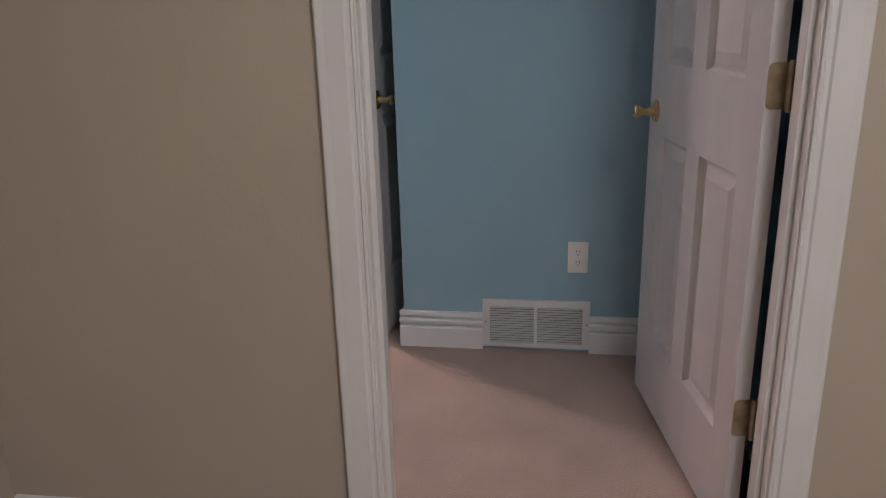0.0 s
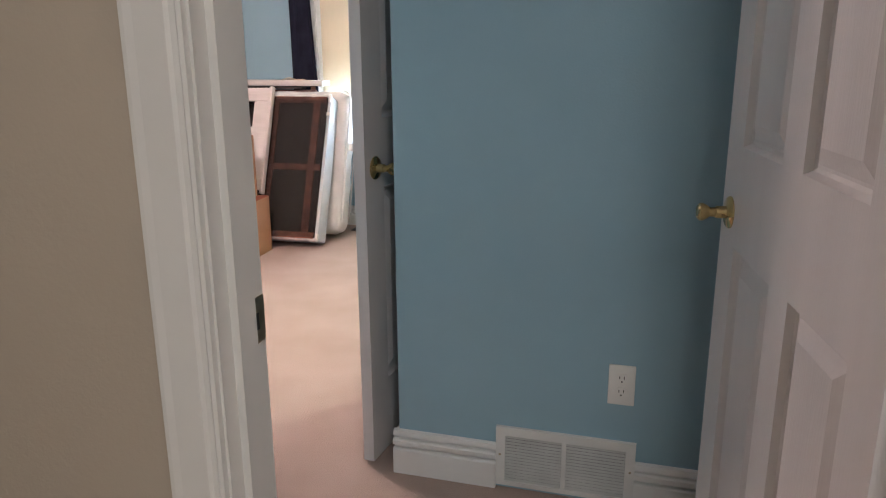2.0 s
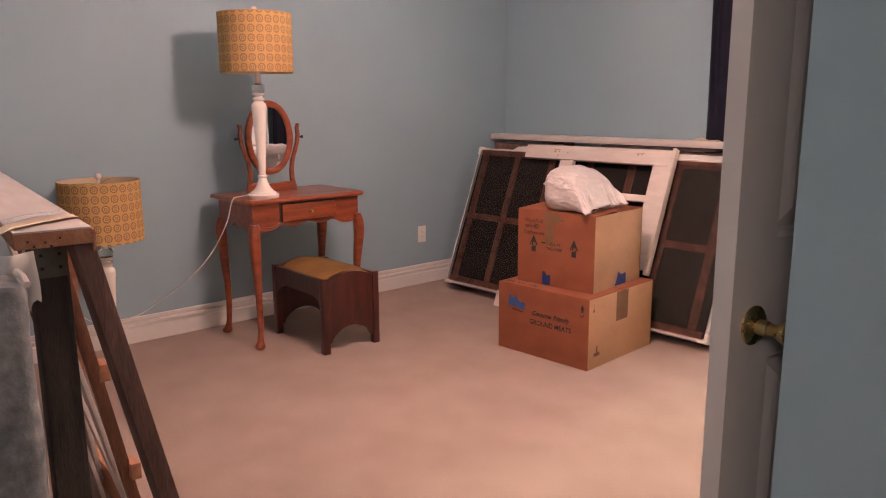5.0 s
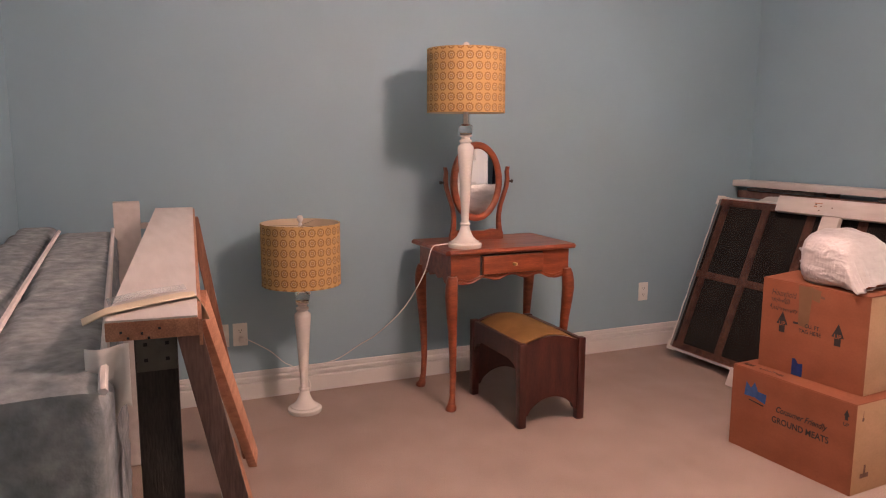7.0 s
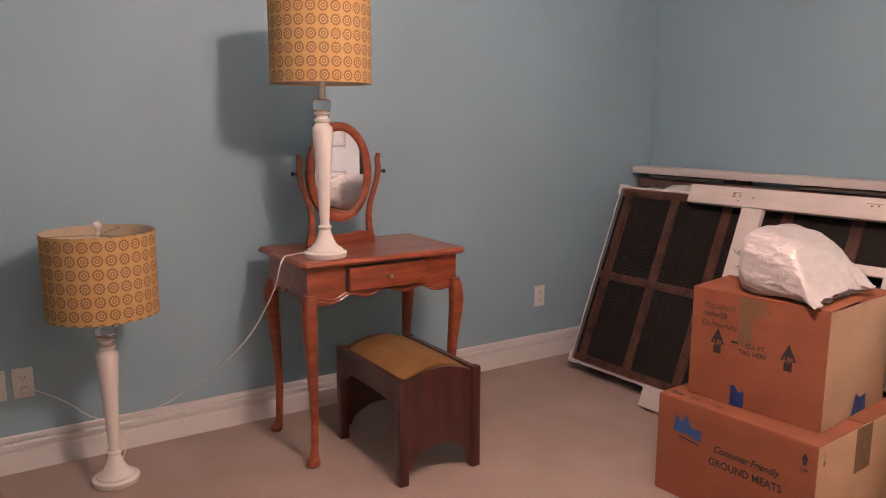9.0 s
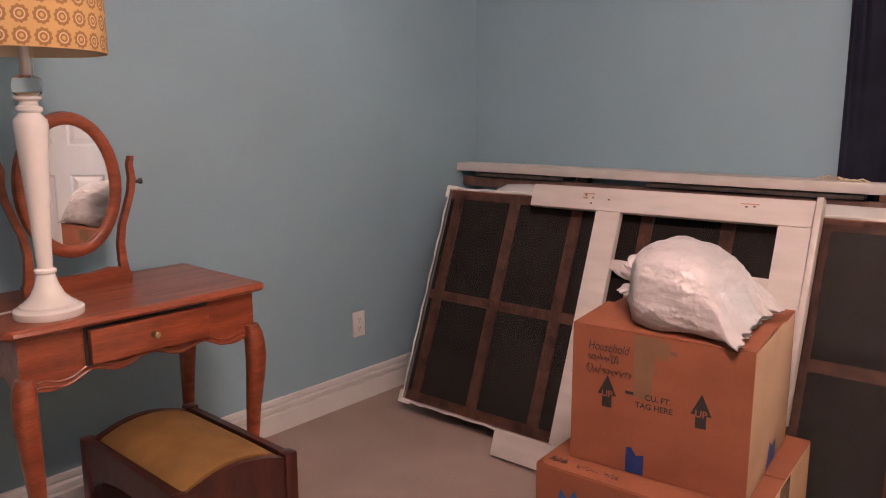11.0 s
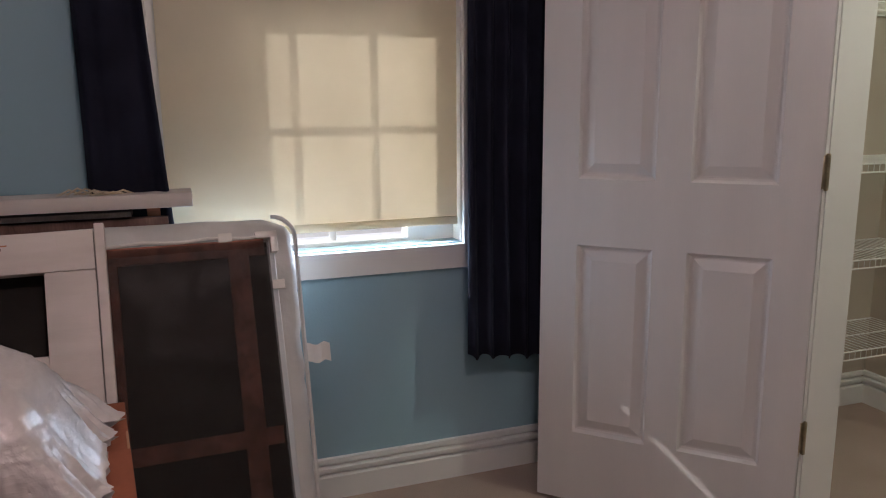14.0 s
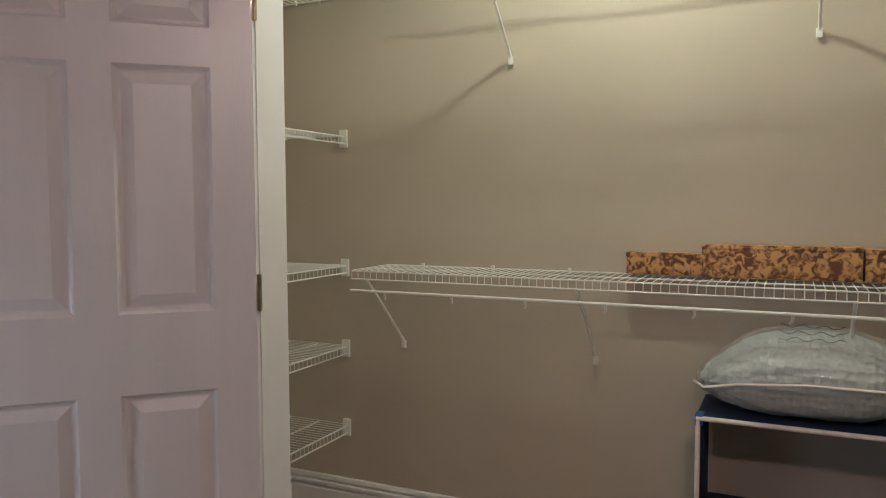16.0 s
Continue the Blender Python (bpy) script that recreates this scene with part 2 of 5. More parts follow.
dimpled(M_PILLOW, 44.0, 0.011, (1, 1, 1))
M_CORK = cork_material()
M_GLASS = glass_material("window_glass")
M_CLEAR = glass_material("clear_acrylic", 0.05)
M_BLIND = cloth_translucent("cream_roller_blind_cloth", (0.74, 0.675, 0.50), 0.245)
M_SHADE = shade_material()
M_LINER = cloth_translucent("cream_shade_liner", (0.70, 0.58, 0.42), 0.3)
M_BAG = film_material("white_plastic_bag_film", (0.55, 0.52, 0.51), 0.93, 0.33, 0.9)
M_BAG.node_tree.nodes["Principled BSDF"].inputs["Specular IOR Level"].default_value = 0.5
M_FILM = film_material("clear_plastic_film", (0.75, 0.78, 0.76), 0.25, 0.1)
M_MIRROR = material("mirror_glass", (0.92, 0.93, 0.92), 0.01, 0.0, metal=1.0)
M_MIRROR.node_tree.nodes["Principled BSDF"].inputs["Roughness"].default_value = 0.01
for link in list(M_MIRROR.node_tree.nodes["Principled BSDF"].inputs["Roughness"].links):
    M_MIRROR.node_tree.links.remove(link)
M_LAMPGLOW = emitter("bedroom_lamp_glow", (1.0, 0.725, 0.65), BEDROOM_LAMP)
M_HALLFILL = emitter("hall_fill_glow", (1.0, 0.975, 0.94), HALL_FILL)
M_CLOSETGLOW = emitter("closet_bulb_glow", (0.93, 1.0, 0.80), CLOSET_LAMP)


# ---------- mesh helpers ----------
def box(bm, lo, hi, m=None, bevel=0.0):
    pts = [(x, y, z) for x in (lo[0], hi[0]) for y in (lo[1], hi[1]) for z in (lo[2], hi[2])]
    vs = [bm.verts.new(Vector(p)) for p in pts]
    fs = [bm.faces.new([vs[i] for i in q]) for q in ((0, 1, 3, 2), (4, 6, 7, 5), (0, 4, 5, 1), (2, 3, 7, 6), (0, 2, 6, 4), (1, 5, 7, 3))]
    if bevel:
        es = list({e for f in fs for e in f.edges})
        r = bmesh.ops.bevel(bm, geom=es, offset=bevel, segments=2, affect="EDGES", profile=0.6)
        vs = list({v for f in r["faces"] for v in f.verts} | {v for v in vs if v.is_valid})
    if m is not None:
        bmesh.ops.transform(bm, matrix=m, verts=vs)
    return vs


def part(name, bm, mat, parent=None, label="", smooth=False, m=None):
    me = bpy.data.meshes.new(name)
    if bm.faces:
        bmesh.ops.recalc_face_normals(bm, faces=bm.faces)
    bm.to_mesh(me)
    bm.free()
    for one in (mat if isinstance(mat, (list, tuple)) else [mat]):
        me.materials.append(one)
    if smooth:
        me.shade_smooth()
        me.set_sharp_from_angle(angle=radians(40))
    ob = new(name, me)
    if m is not None:
        ob.matrix_basis = m
    if parent is not None:
        ob.parent = parent
    if label:
        ob["label"] = label
    return ob


def thing(name, label, category, m=None, group="", kind=""):
    ob = new(name)
    ob.empty_display_size = 0.1
    if m is not None:
        ob.matrix_basis = m
    return tagged(ob, label, category, group, kind)


def boxes(name, mat, parent, *pairs, bevel=0.0, label="", m=None):
    bm = bmesh.new()
    for lo, hi in pairs:
        box(bm, lo, hi, None, bevel)
    return part(name, bm, mat, parent, label, bevel > 0, m)


def structure(name, mat, label, category, *pairs):
    return tagged(boxes(name, mat, None, *pairs), label, category, kind="structure")


def lathe(bm, profile, steps=32, m=None, close=True):
    rings = []
    for r, z in profile:
        if r < 1e-5:
            rings.append([bm.verts.new((0, 0, z))])
        else:
            rings.append([bm.verts.new((r * math.cos(2 * math.pi * i / steps), r * math.sin(2 * math.pi * i / steps), z)) for i in range(steps)])
    for a, b in zip(rings, rings[1:]):
        for i in range(steps):
            j = (i + 1) % steps
            q = [a[i % len(a)], a[j % len(a)], b[j % len(b)], b[i % len(b)]]
            q = [v for k, v in enumerate(q) if v not in q[:k]]
            if len(q) > 2:
                bm.faces.new(q)
    if m is not None:
        bmesh.ops.transform(bm, matrix=m, verts=[v for r in rings for v in r])


def tube(bm, pts, radius, sides=6):
    """A round bar along a line of points; radius may be a list."""
    pts = [Vector(p) for p in pts]
    rs = radius if isinstance(radius, (list, tuple)) else [radius] * len(pts)
    rings = []
    up = Vector((0, 0, 1))
    for i, p in enumerate(pts):
        d = (pts[min(i + 1, len(pts) - 1)] - pts[max(i - 1, 0)]).normalized()
        a = d.cross(up if abs(d.z) < 0.95 else Vector((1, 0, 0))).normalized()
        b = d.cross(a)
        rings.append([bm.verts.new(p + rs[i] * (math.cos(2 * math.pi * k / sides) * a + math.sin(2 * math.pi * k / sides) * b)) for k in range(sides)])
    for a, b in zip(rings, rings[1:]):
        for k in range(sides):
            bm.faces.new((a[k], a[(k + 1) % sides], b[(k + 1) % sides], b[k]))
    bm.faces.new(rings[0])
    bm.faces.new(rings[-1][::-1])


def prism(bm, outline, lo, hi, axis="x", m=None):
    """An outline in the two other axes, drawn out along one axis."""
    def at(p, s):
        a, b = p
        return {"x": (s, a, b), "y": (a, s, b), "z": (a, b, s)}[axis]
    va = [bm.verts.new(at(p, lo)) for p in outline]
    vb = [bm.verts.new(at(p, hi)) for p in outline]
    n = len(outline)
    bm.faces.new(va)
    bm.faces.new(vb[::-1])
    for i in range(n):
        bm.faces.new((va[i], vb[i], vb[(i + 1) % n], va[(i + 1) % n]))
    if m is not None:
        bmesh.ops.transform(bm, matrix=m, verts=va + vb)


def beam(bm, a, b, w, h, up=(0, 0, 1), bevel=0.004):
    """A board from a to b, w wide and h thick (h along up)."""
    a, b = Vector(a), Vector(b)
    d = (b - a)
    x = d.normalized()
    y = Vector(up).cross(x).normalized()
    z = x.cross(y)
    m = Matrix((x, y, z)).transposed().to_4x4()
    m.translation = a
    box(bm, (0, -w / 2, -h / 2), (d.length, w / 2, h / 2), m, bevel)


# ---------- the shell of the place ----------
WEST, NORTH, SOUTH = -4.568, 5.82, 1.60
CLOSET, CLOSET_IN, EAST, VENT, CEIL = -1.015, -0.905, 0.088, 2.768, 2.72
HEAD = 2.05
OPEN_A, OPEN_B = 3.535, 5.072
WIN_L, WIN_R, WIN_B, WIN_T = -2.69, -1.755, 0.828, 1.97
MID_C, MID_V = (CLOSET + CLOSET_IN) / 2, VENT + 0.055

floor = structure("floor", M_CARPET, "beige cut-pile carpet over the whole floor", "floor", ((-4.75, -1.35, -0.12), (1.45, 6.065, 0.0)))
ceiling = structure("ceiling", M_CEIL, "white textured ceiling", "ceiling", ((-4.75, -1.35, CEIL), (1.45, 6.065, CEIL + 0.12)))
structure("wall_west", M_BLUE, "dusty blue painted bedroom wall", "wall", ((WEST - 0.15, 1.60, 0), (WEST, NORTH, CEIL)))
structure("wall_north", M_BLUE, "dusty blue painted wall with a window", "wall",
          ((WEST - 0.15, NORTH, 0), (WIN_L, 5.965, CEIL)), ((WIN_R, NORTH, 0), (MID_C, 5.965, CEIL)),
          ((WIN_L, NORTH, 0), (WIN_R, 5.965, WIN_B)), ((WIN_L, NORTH, WIN_T), (WIN_R, 5.965, CEIL)))
structure("wall_closet_north", M_BEIGE, "beige painted closet end wall", "wall", ((MID_C, NORTH, 0), (EAST + 0.15, 5.965, CEIL)))
ENTRY = pose(-0.818, 1.712, 0, 0, 0, 1.8)
WALL_T, GAP_W = 0.110, 0.802


def at_entry(ob):
    ob.matrix_basis = ENTRY
    return ob


structure("wall_south", M_BLUE, "dusty blue painted bedroom wall behind the mattress", "wall", ((WEST - 0.15, 1.555, 0), (-1.80, 1.60, CEIL)))
at_entry(structure("wall_entry", M_BLUE, "dusty blue painted wall round the entry door", "wall",
                   ((-1.02, -WALL_T / 2, 0), (-0.02, 0, CEIL)), ((GAP_W + 0.02, -WALL_T / 2, 0), (1.05, 0, CEIL)), ((-0.02, -WALL_T / 2, HEAD + 0.02), (GAP_W + 0.02, 0, CEIL))))
at_entry(structure("wall_hall_north", M_BEIGE, "beige painted hallway wall round the bedroom door", "wall",
                   ((-1.02, -WALL_T, 0), (-0.02, -WALL_T / 2, CEIL)), ((GAP_W + 0.02, -WALL_T, 0), (2.3, -WALL_T / 2, CEIL)), ((-0.02, -WALL_T, HEAD + 0.02), (GAP_W + 0.02, -WALL_T / 2, CEIL))))
structure("wall_hall_west", M_BEIGE, "beige painted hallway wall", "wall", ((-1.84, -1.2, 0), (-1.72, 1.572, CEIL)))
structure("wall_hall_east", M_BEIGE, "beige painted hallway wall", "wall", ((1.30, -1.2, 0), (1.42, 2.1, CEIL)))
structure("wall_hall_south", M_BEIGE, "beige painted hallway wall", "wall", ((-1.84, -1.32, 0), (1.42, -1.2, CEIL)))
structure("wall_entry_east", M_BLUE, "dusty blue painted wall behind the entry door", "wall", ((EAST, 1.752, 0), (EAST + 0.15, MID_V, CEIL)))
structure("wall_closet_east", M_BEIGE, "beige painted closet back wall", "wall", ((EAST, MID_V, 0), (EAST + 0.15, NORTH, CEIL)))
structure("wall_return_air", M_BLUE, "dusty blue painted wall with a return air grille", "wall", ((CLOSET, VENT, 0), (EAST, MID_V, CEIL)))
structure("wall_closet_south", M_BEIGE, "beige painted closet end wall", "wall", ((MID_C, MID_V, 0), (EAST, VENT + 0.11, CEIL)))
structure("wall_closet_front", M_BLUE, "dusty blue painted wall with the closet opening", "wall",
          ((CLOSET, MID_V, 0), (MID_C, OPEN_A - 0.02, CEIL)), ((CLOSET, OPEN_B + 0.02, 0), (MID_C, NORTH, CEIL)),
          ((CLOSET, OPEN_A - 0.02, HEAD + 0.02), (MID_C, OPEN_B + 0.02, CEIL)))
structure("wall_closet_inner", M_BEIGE, "beige painted inside of the closet front wall", "wall",
          ((MID_C, VENT + 0.11, 0), (CLOSET_IN, OPEN_A - 0.02, CEIL)), ((MID_C, OPEN_B + 0.02, 0), (CLOSET_IN, NORTH, CEIL)),
          ((MID_C, OPEN_A - 0.02, HEAD + 0.02), (CLOSET_IN, OPEN_B + 0.02, CEIL)))

# brick skin outside with its window reveal
structure("wall_brick_outside", M_BRICK, "red brick outer skin of the house", "wall",
          ((-5.0, 5.965, -0.3), (-2.738, 6.065, 3.0)), ((WIN_R + 0.03, 5.965, -0.3), (1.5, 6.065, 3.0)),
          ((-2.738, 5.965, -0.3), (WIN_R + 0.03, 6.065, WIN_B - 0.03)), ((-2.738, 5.965, 1.755), (WIN_R + 0.03, 6.065, 3.0)))
ground = structure("ground", M_GROUND, "pale gravel ground outside the house", "ground", ((-900, 6.065, -0.5), (900, 1400, -0.3)))

BASE = [(0, 0), (0.017, 0), (0.018, 0.078), (0.014, 0.082), (0.003, 0.083), (0.003, 0.095), (0.017, 0.0955), (0.0175, 0.108), (0.013, 0.112), (0.002, 0.1125), (0.002, 0.123), (0.013, 0.1235), (0.010, 0.138), (0, 0.141)]


def baseboard(name, a, b, out, label="white moulded baseboard", tall=1.0):
    """From a to b along the wall; out: the way off the wall."""
    a, b, o = Vector((*a, 0)), Vector((*b, 0)), Vector((*out, 0))
    bm = bmesh.new()
    va = [bm.verts.new(a + o * t + Vector((0, 0, z * tall))) for t, z in BASE]
    vb = [bm.verts.new(b + o * t + Vector((0, 0, z * tall))) for t, z in BASE]
    for i in range(len(BASE)):
        j = (i + 1) % len(BASE)
        bm.faces.new((va[i], va[j], vb[j], vb[i]))
    bm.faces.new(va)
    bm.faces.new(vb[::-1])
    return tagged(part(name, bm, M_TRIM), label, "baseboard", kind="structure")


baseboard("baseboard_west", (WEST, SOUTH), (WEST, NORTH), (1, 0))
baseboard("baseboard_north", (WEST + 0.016, NORTH), (CLOSET - 0.016, NORTH), (0, -1))
baseboard("baseboard_south", (WEST + 0.016, SOUTH), (-1.84, SOUTH), (0, 1))
baseboard("baseboard_entry", (CLOSET - 0.016, VENT), (-0.718, VENT), (0, -1))
baseboard("baseboard_entry_east", (-0.330, VENT), (EAST, VENT), (0, -1))
baseboard("baseboard_corner", (CLOSET, VENT), (CLOSET, OPEN_A - 0.095), (-1, 0))
baseboard("baseboard_front", (CLOSET, OPEN_B + 0.095), (CLOSET, NORTH), (-1, 0))
baseboard("baseboard_closet_east", (EAST, VENT + 0.11), (EAST, NORTH), (-1, 0))
baseboard("baseboard_closet_north", (CLOSET_IN, NORTH), (EAST - 0.016, NORTH), (0, -1))
at_entry(baseboard("baseboard_hall", (-0.90, -WALL_T), (-0.095, -WALL_T), (0, -1), tall=0.85))
at_entry(baseboard("baseboard_hall_east", (GAP_W + 0.095, -WALL_T), (2.0, -WALL_T), (0, -1), tall=0.85))

CASE = [(0, 0), (0.0, 0.010), (0.005, 0.012), (0.008, 0.009), (0.015, 0.010), (0.019, 0.014), (0.056, 0.016), (0.066, 0.018), (0.071, 0.018), (0.075, 0.013), (0.075, 0)]


def casing(name, side, lo, hi, top, face, flip):
    """Moulded trim round an opening from lo to hi, on the wall face; side: the axis along the wall; flip: the way off the wall."""
    bm = bmesh.new()

    def put(s, t, z):
        return Vector((s, face + flip * t, z)) if side == "x" else Vector((face + flip * t, s, z))
    for edge, sign in ((lo, -1), (hi, 1)):
        va = [bm.verts.new(put(edge + sign * (0.004 + u), t, 0)) for u, t in CASE]
        vb = [bm.verts.new(put(edge + sign * (0.004 + u), t, top + 0.004 + u)) for u, t in CASE]
        for i in range(len(CASE)):
            j = (i + 1) % len(CASE)
            bm.faces.new((va[i], va[j], vb[j], vb[i]))
        bm.faces.new(va)
    va = [bm.verts.new(put(lo - 0.004 - u, t, top + 0.004 + u)) for u, t in CASE]
    vb = [bm.verts.new(put(hi + 0.004 + u, t, top + 0.004 + u)) for u, t in CASE]
    for i in range(len(CASE)):
        j = (i + 1) % len(CASE)
        bm.faces.new((va[i], va[j], vb[j], vb[i]))
    return tagged(part(name, bm, M_TRIM), "white moulded door casing", "trim", kind="structure")


at_entry(casing("trim_entry_hall", "x", 0, GAP_W, HEAD, -WALL_T, -1))
at_entry(casing("trim_entry_bedroom", "x", 0, GAP_W, HEAD, 0, 1))
casing("trim_closet", "y", OPEN_A, OPEN_B, HEAD, CLOSET, -1)
casing("trim_closet_inside", "y", OPEN_A, OPEN_B, HEAD, CLOSET_IN, 1)
at_entry(structure("trim_entry_jamb", M_TRIM, "white painted door jamb with stop", "door frame",
                   ((-0.02, -WALL_T, 0), (0, 0, HEAD)), ((GAP_W, -WALL_T, 0), (GAP_W + 0.02, 0, HEAD)), ((-0.02, -WALL_T, HEAD), (GAP_W + 0.02, 0, HEAD + 0.02)),
                   ((0, -0.080, 0), (0.011, -0.037, HEAD - 0.011)), ((GAP_W - 0.011, -0.080, 0), (GAP_W, -0.037, HEAD - 0.011)), ((0, -0.080, HEAD - 0.011), (GAP_W, -0.037, HEAD))))
structure("trim_closet_jamb", M_TRIM, "white painted closet jamb", "door frame",
          ((CLOSET, OPEN_A - 0.02, 0), (CLOSET_IN, OPEN_A, HEAD)), ((CLOSET, OPEN_B, 0), (CLOSET_IN, OPEN_B + 0.02, HEAD)), ((CLOSET, OPEN_A - 0.02, HEAD), (CLOSET_IN, OPEN_B + 0.02, HEAD + 0.02)))


# ---------- doors ----------
def door_leaf(name, width, height, pin, angle, label, knob_sides=(-1, 1), hinge_side=1, latch=False, drop=0.0, middle=1.073):
    """A six-panel door. It runs from the pin along local +x; local y is its thickness."""
    th = 0.0345
    d = thing(name, label, "door", pose(*pin, 0, 0, angle), kind="structure")
    st, mid = 0.112, 0.095
    pw = (width - 2 * st - mid) / 2
    xs = [0.012, st, st + pw, st + pw + mid, st + 2 * pw + mid, width]
    zs = [0, 0.235, 0.838, 1.038, 1.640, 1.735, 1.925, height]
    bm = bmesh.new()
    y0, y1 = hinge_side * 0.006, hinge_side * (0.006 + th)
    cells = []
    for y in (y0, y1):
        g = [[bm.verts.new((x, y, z)) for z in zs] for x in xs]
        for i in range(5):
            for j in range(7):
                if i in (1, 3) and j in (1, 3, 5):
                    if y == y0:
                        cells.append((xs[i], xs[i + 1], zs[j], zs[j + 1]))
                    continue
                bm.faces.new((g[i][j], g[i + 1][j], g[i + 1][j + 1], g[i][j + 1]))
    for x in (0.012, width):
        bm.faces.new([bm.verts.new(p) for p in ((x, y0, 0), (x, y1, 0), (x, y1, height), (x, y0, height))])
    for z in (0, height):
        bm.faces.new([bm.verts.new(p) for p in ((0.012, y0, z), (width, y0, z), (width, y1, z), (0.012, y1, z))])
    bmesh.ops.remove_doubles(bm, verts=bm.verts, dist=1e-5)
    part("slab", bm, M_DOOR, d)
    for x0, x1, z0, z1 in cells:
        bm = bmesh.new()
        for y, s in ((y0, 1 if y1 > y0 else -1), (y1, -1 if y1 > y0 else 1)):
            prev = None
            for inset, depth in ((0, 0), (0.007, 0.012), (0.013, 0.0155), (0.018, 0.0155), (0.046, 0.004)):
                r = [bm.verts.new(p) for p in ((x0 + inset, y + s * depth, z0 + inset), (x1 - inset, y + s * depth, z0 + inset), (x1 - inset, y + s * depth, z1 - inset), (x0 + inset, y + s * depth, z1 - inset))]
                if prev:
                    for k in range(4):
                        bm.faces.new((prev[k], prev[(k + 1) % 4], r[(k + 1) % 4], r[k]))
                prev = r
            bm.faces.new(prev)
        part("panel", bm, M_DOOR, d)
    kx, kz = width - 0.062, 0.900
    for s in knob_sides:
        y, o = (max(y0, y1), 1) if s > 0 else (min(y0, y1), -1)
        turn = Matrix.Translation((kx, y, kz)) @ Euler((radians(-90 * o), 0, 0)).to_matrix().to_4x4()
        bm = bmesh.new()
        lathe(bm, [(0, 0), (0.033, 0), (0.033, 0.003), (0.029, 0.007), (0.013, 0.009), (0.012, 0.028), (0.010, 0.030), (0.0095, 0.040), (0.014, 0.046), (0.018, 0.054), (0.018, 0.060), (0.013, 0.065), (0, 0.066)], 24, turn)
        part("knob", bm, M_BRASS, d, "brass door knob with round rosette", True)
    if latch:
      bm = bmesh.new()
      box(bm, (width - 0.0005, (y0 + y1) / 2 - 0.012, kz - 0.028), (width + 0.0015, (y0 + y1) / 2 + 0.012, kz + 0.028))
      box(bm, (width, (y0 + y1) / 2 - 0.006, kz - 0.011), (width + 0.009, (y0 + y1) / 2 + 0.006, kz + 0.011), None, 0.002)
      part("latch", bm, M_BRASS, d)
    for hz in (0.326 - drop, middle - drop, 1.82 - drop):
        bm = bmesh.new()
        tube(bm, [(0, 0, hz - 0.047), (0, 0, hz + 0.047)], 0.0065, 10)
        for k in (-0.049, 0.045):
            tube(bm, [(0, 0, hz + k), (0, 0, hz + k + 0.004)], 0.0045, 8)
        w_, e_ = y1 * 0.97, math.copysign(0.009, y1)
        prism(bm, [(0, hz - 0.044), (w_ - e_, hz - 0.044), (w_ - e_ * 0.3, hz - 0.0413), (w_, hz - 0.035), (w_, hz + 0.035), (w_ - e_ * 0.3, hz + 0.0413), (w_ - e_, hz + 0.044), (0, hz + 0.044)], 0.0095, 0.0122, "x")
        box(bm, (0.0, min(0, y0 * 0.6), hz - 0.044), (0.0115, max(0, y0 * 0.6), hz + 0.044))
        part("hinge", bm, M_HINGE, d, "tarnished brass hinge", True)
    return d


LEAF = 0.768
PIN = ENTRY @ Vector((GAP_W - 0.002, 0.013, 0.012))
door_leaf("door_1", 0.786, 2.03, PIN, 99.4, "white six-panel door with brass knobs, standing open into the bedroom", latch=True, drop=0.009, middle=1.040)
door_leaf("door_2", LEAF, 2.03, (CLOSET - 0.006, OPEN_B - 0.002, 0.012), 134.2, "white six-panel closet door, standing half open", (-1,))
door_leaf("door_3", LEAF, 2.03, (CLOSET - 0.006, OPEN_A + 0.002, 0.012), 264.4, "white six-panel closet door, folded back against the blue wall", (1,), -1)
# strike plate in the entry jamb
sp = thing("strike_plate", "tarnished brass strike plate in the door jamb", "strike plate", ENTRY)
boxes("plate", M_HINGE, sp, ((0, -0.036, 0.857), (0.0015, -0.030, 0.920)), ((0, -0.012, 0.857), (0.0015, 0.002, 0.920)), ((0, -0.030, 0.899), (0.0015, -0.012, 0.920)), ((0, -0.030, 0.857), (0.0015, -0.012, 0.875)))
boxes("latch_hole", M_SLOT, sp, ((0, -0.030, 0.875), (0.0006, -0.012, 0.899)))

# ---------- window ----------
win = thing("window_1", "white double-hung window with thin grid bars behind a blind", "window", kind="structure")
boxes("window_frame", M_SASH, win, ((WIN_L, 5.89, WIN_B), (-2.645, 5.96, WIN_T)), ((-1.926, 5.89, WIN_B), (WIN_R, 5.96, WIN_T)),
      ((-2.645, 5.89, WIN_B), (-1.926, 5.96, WIN_B + 0.012)), ((-2.645, 5.89, WIN_T - 0.035), (-1.926, 5.96, WIN_T)))
boxes("muntin", M_SASH, win, ((-2.645, 5.918, 1.290), (-1.926, 5.922, 1.311)))
for x in (-2.415, -2.170):
    for a, b in ((WIN_B + 0.012, 1.290), (1.311, WIN_T - 0.035)):
        boxes("muntin", M_SASH, win, ((x - 0.0115, 5.918, a), (x + 0.0115, 5.922, b)))
for y_ in (5.911, 5.926):
    g = boxes("pane", M_GLASS, win, ((-2.645, y_, WIN_B + 0.013), (-1.926, y_ + 0.003, WIN_T - 0.036)))
    g.visible_shadow = False
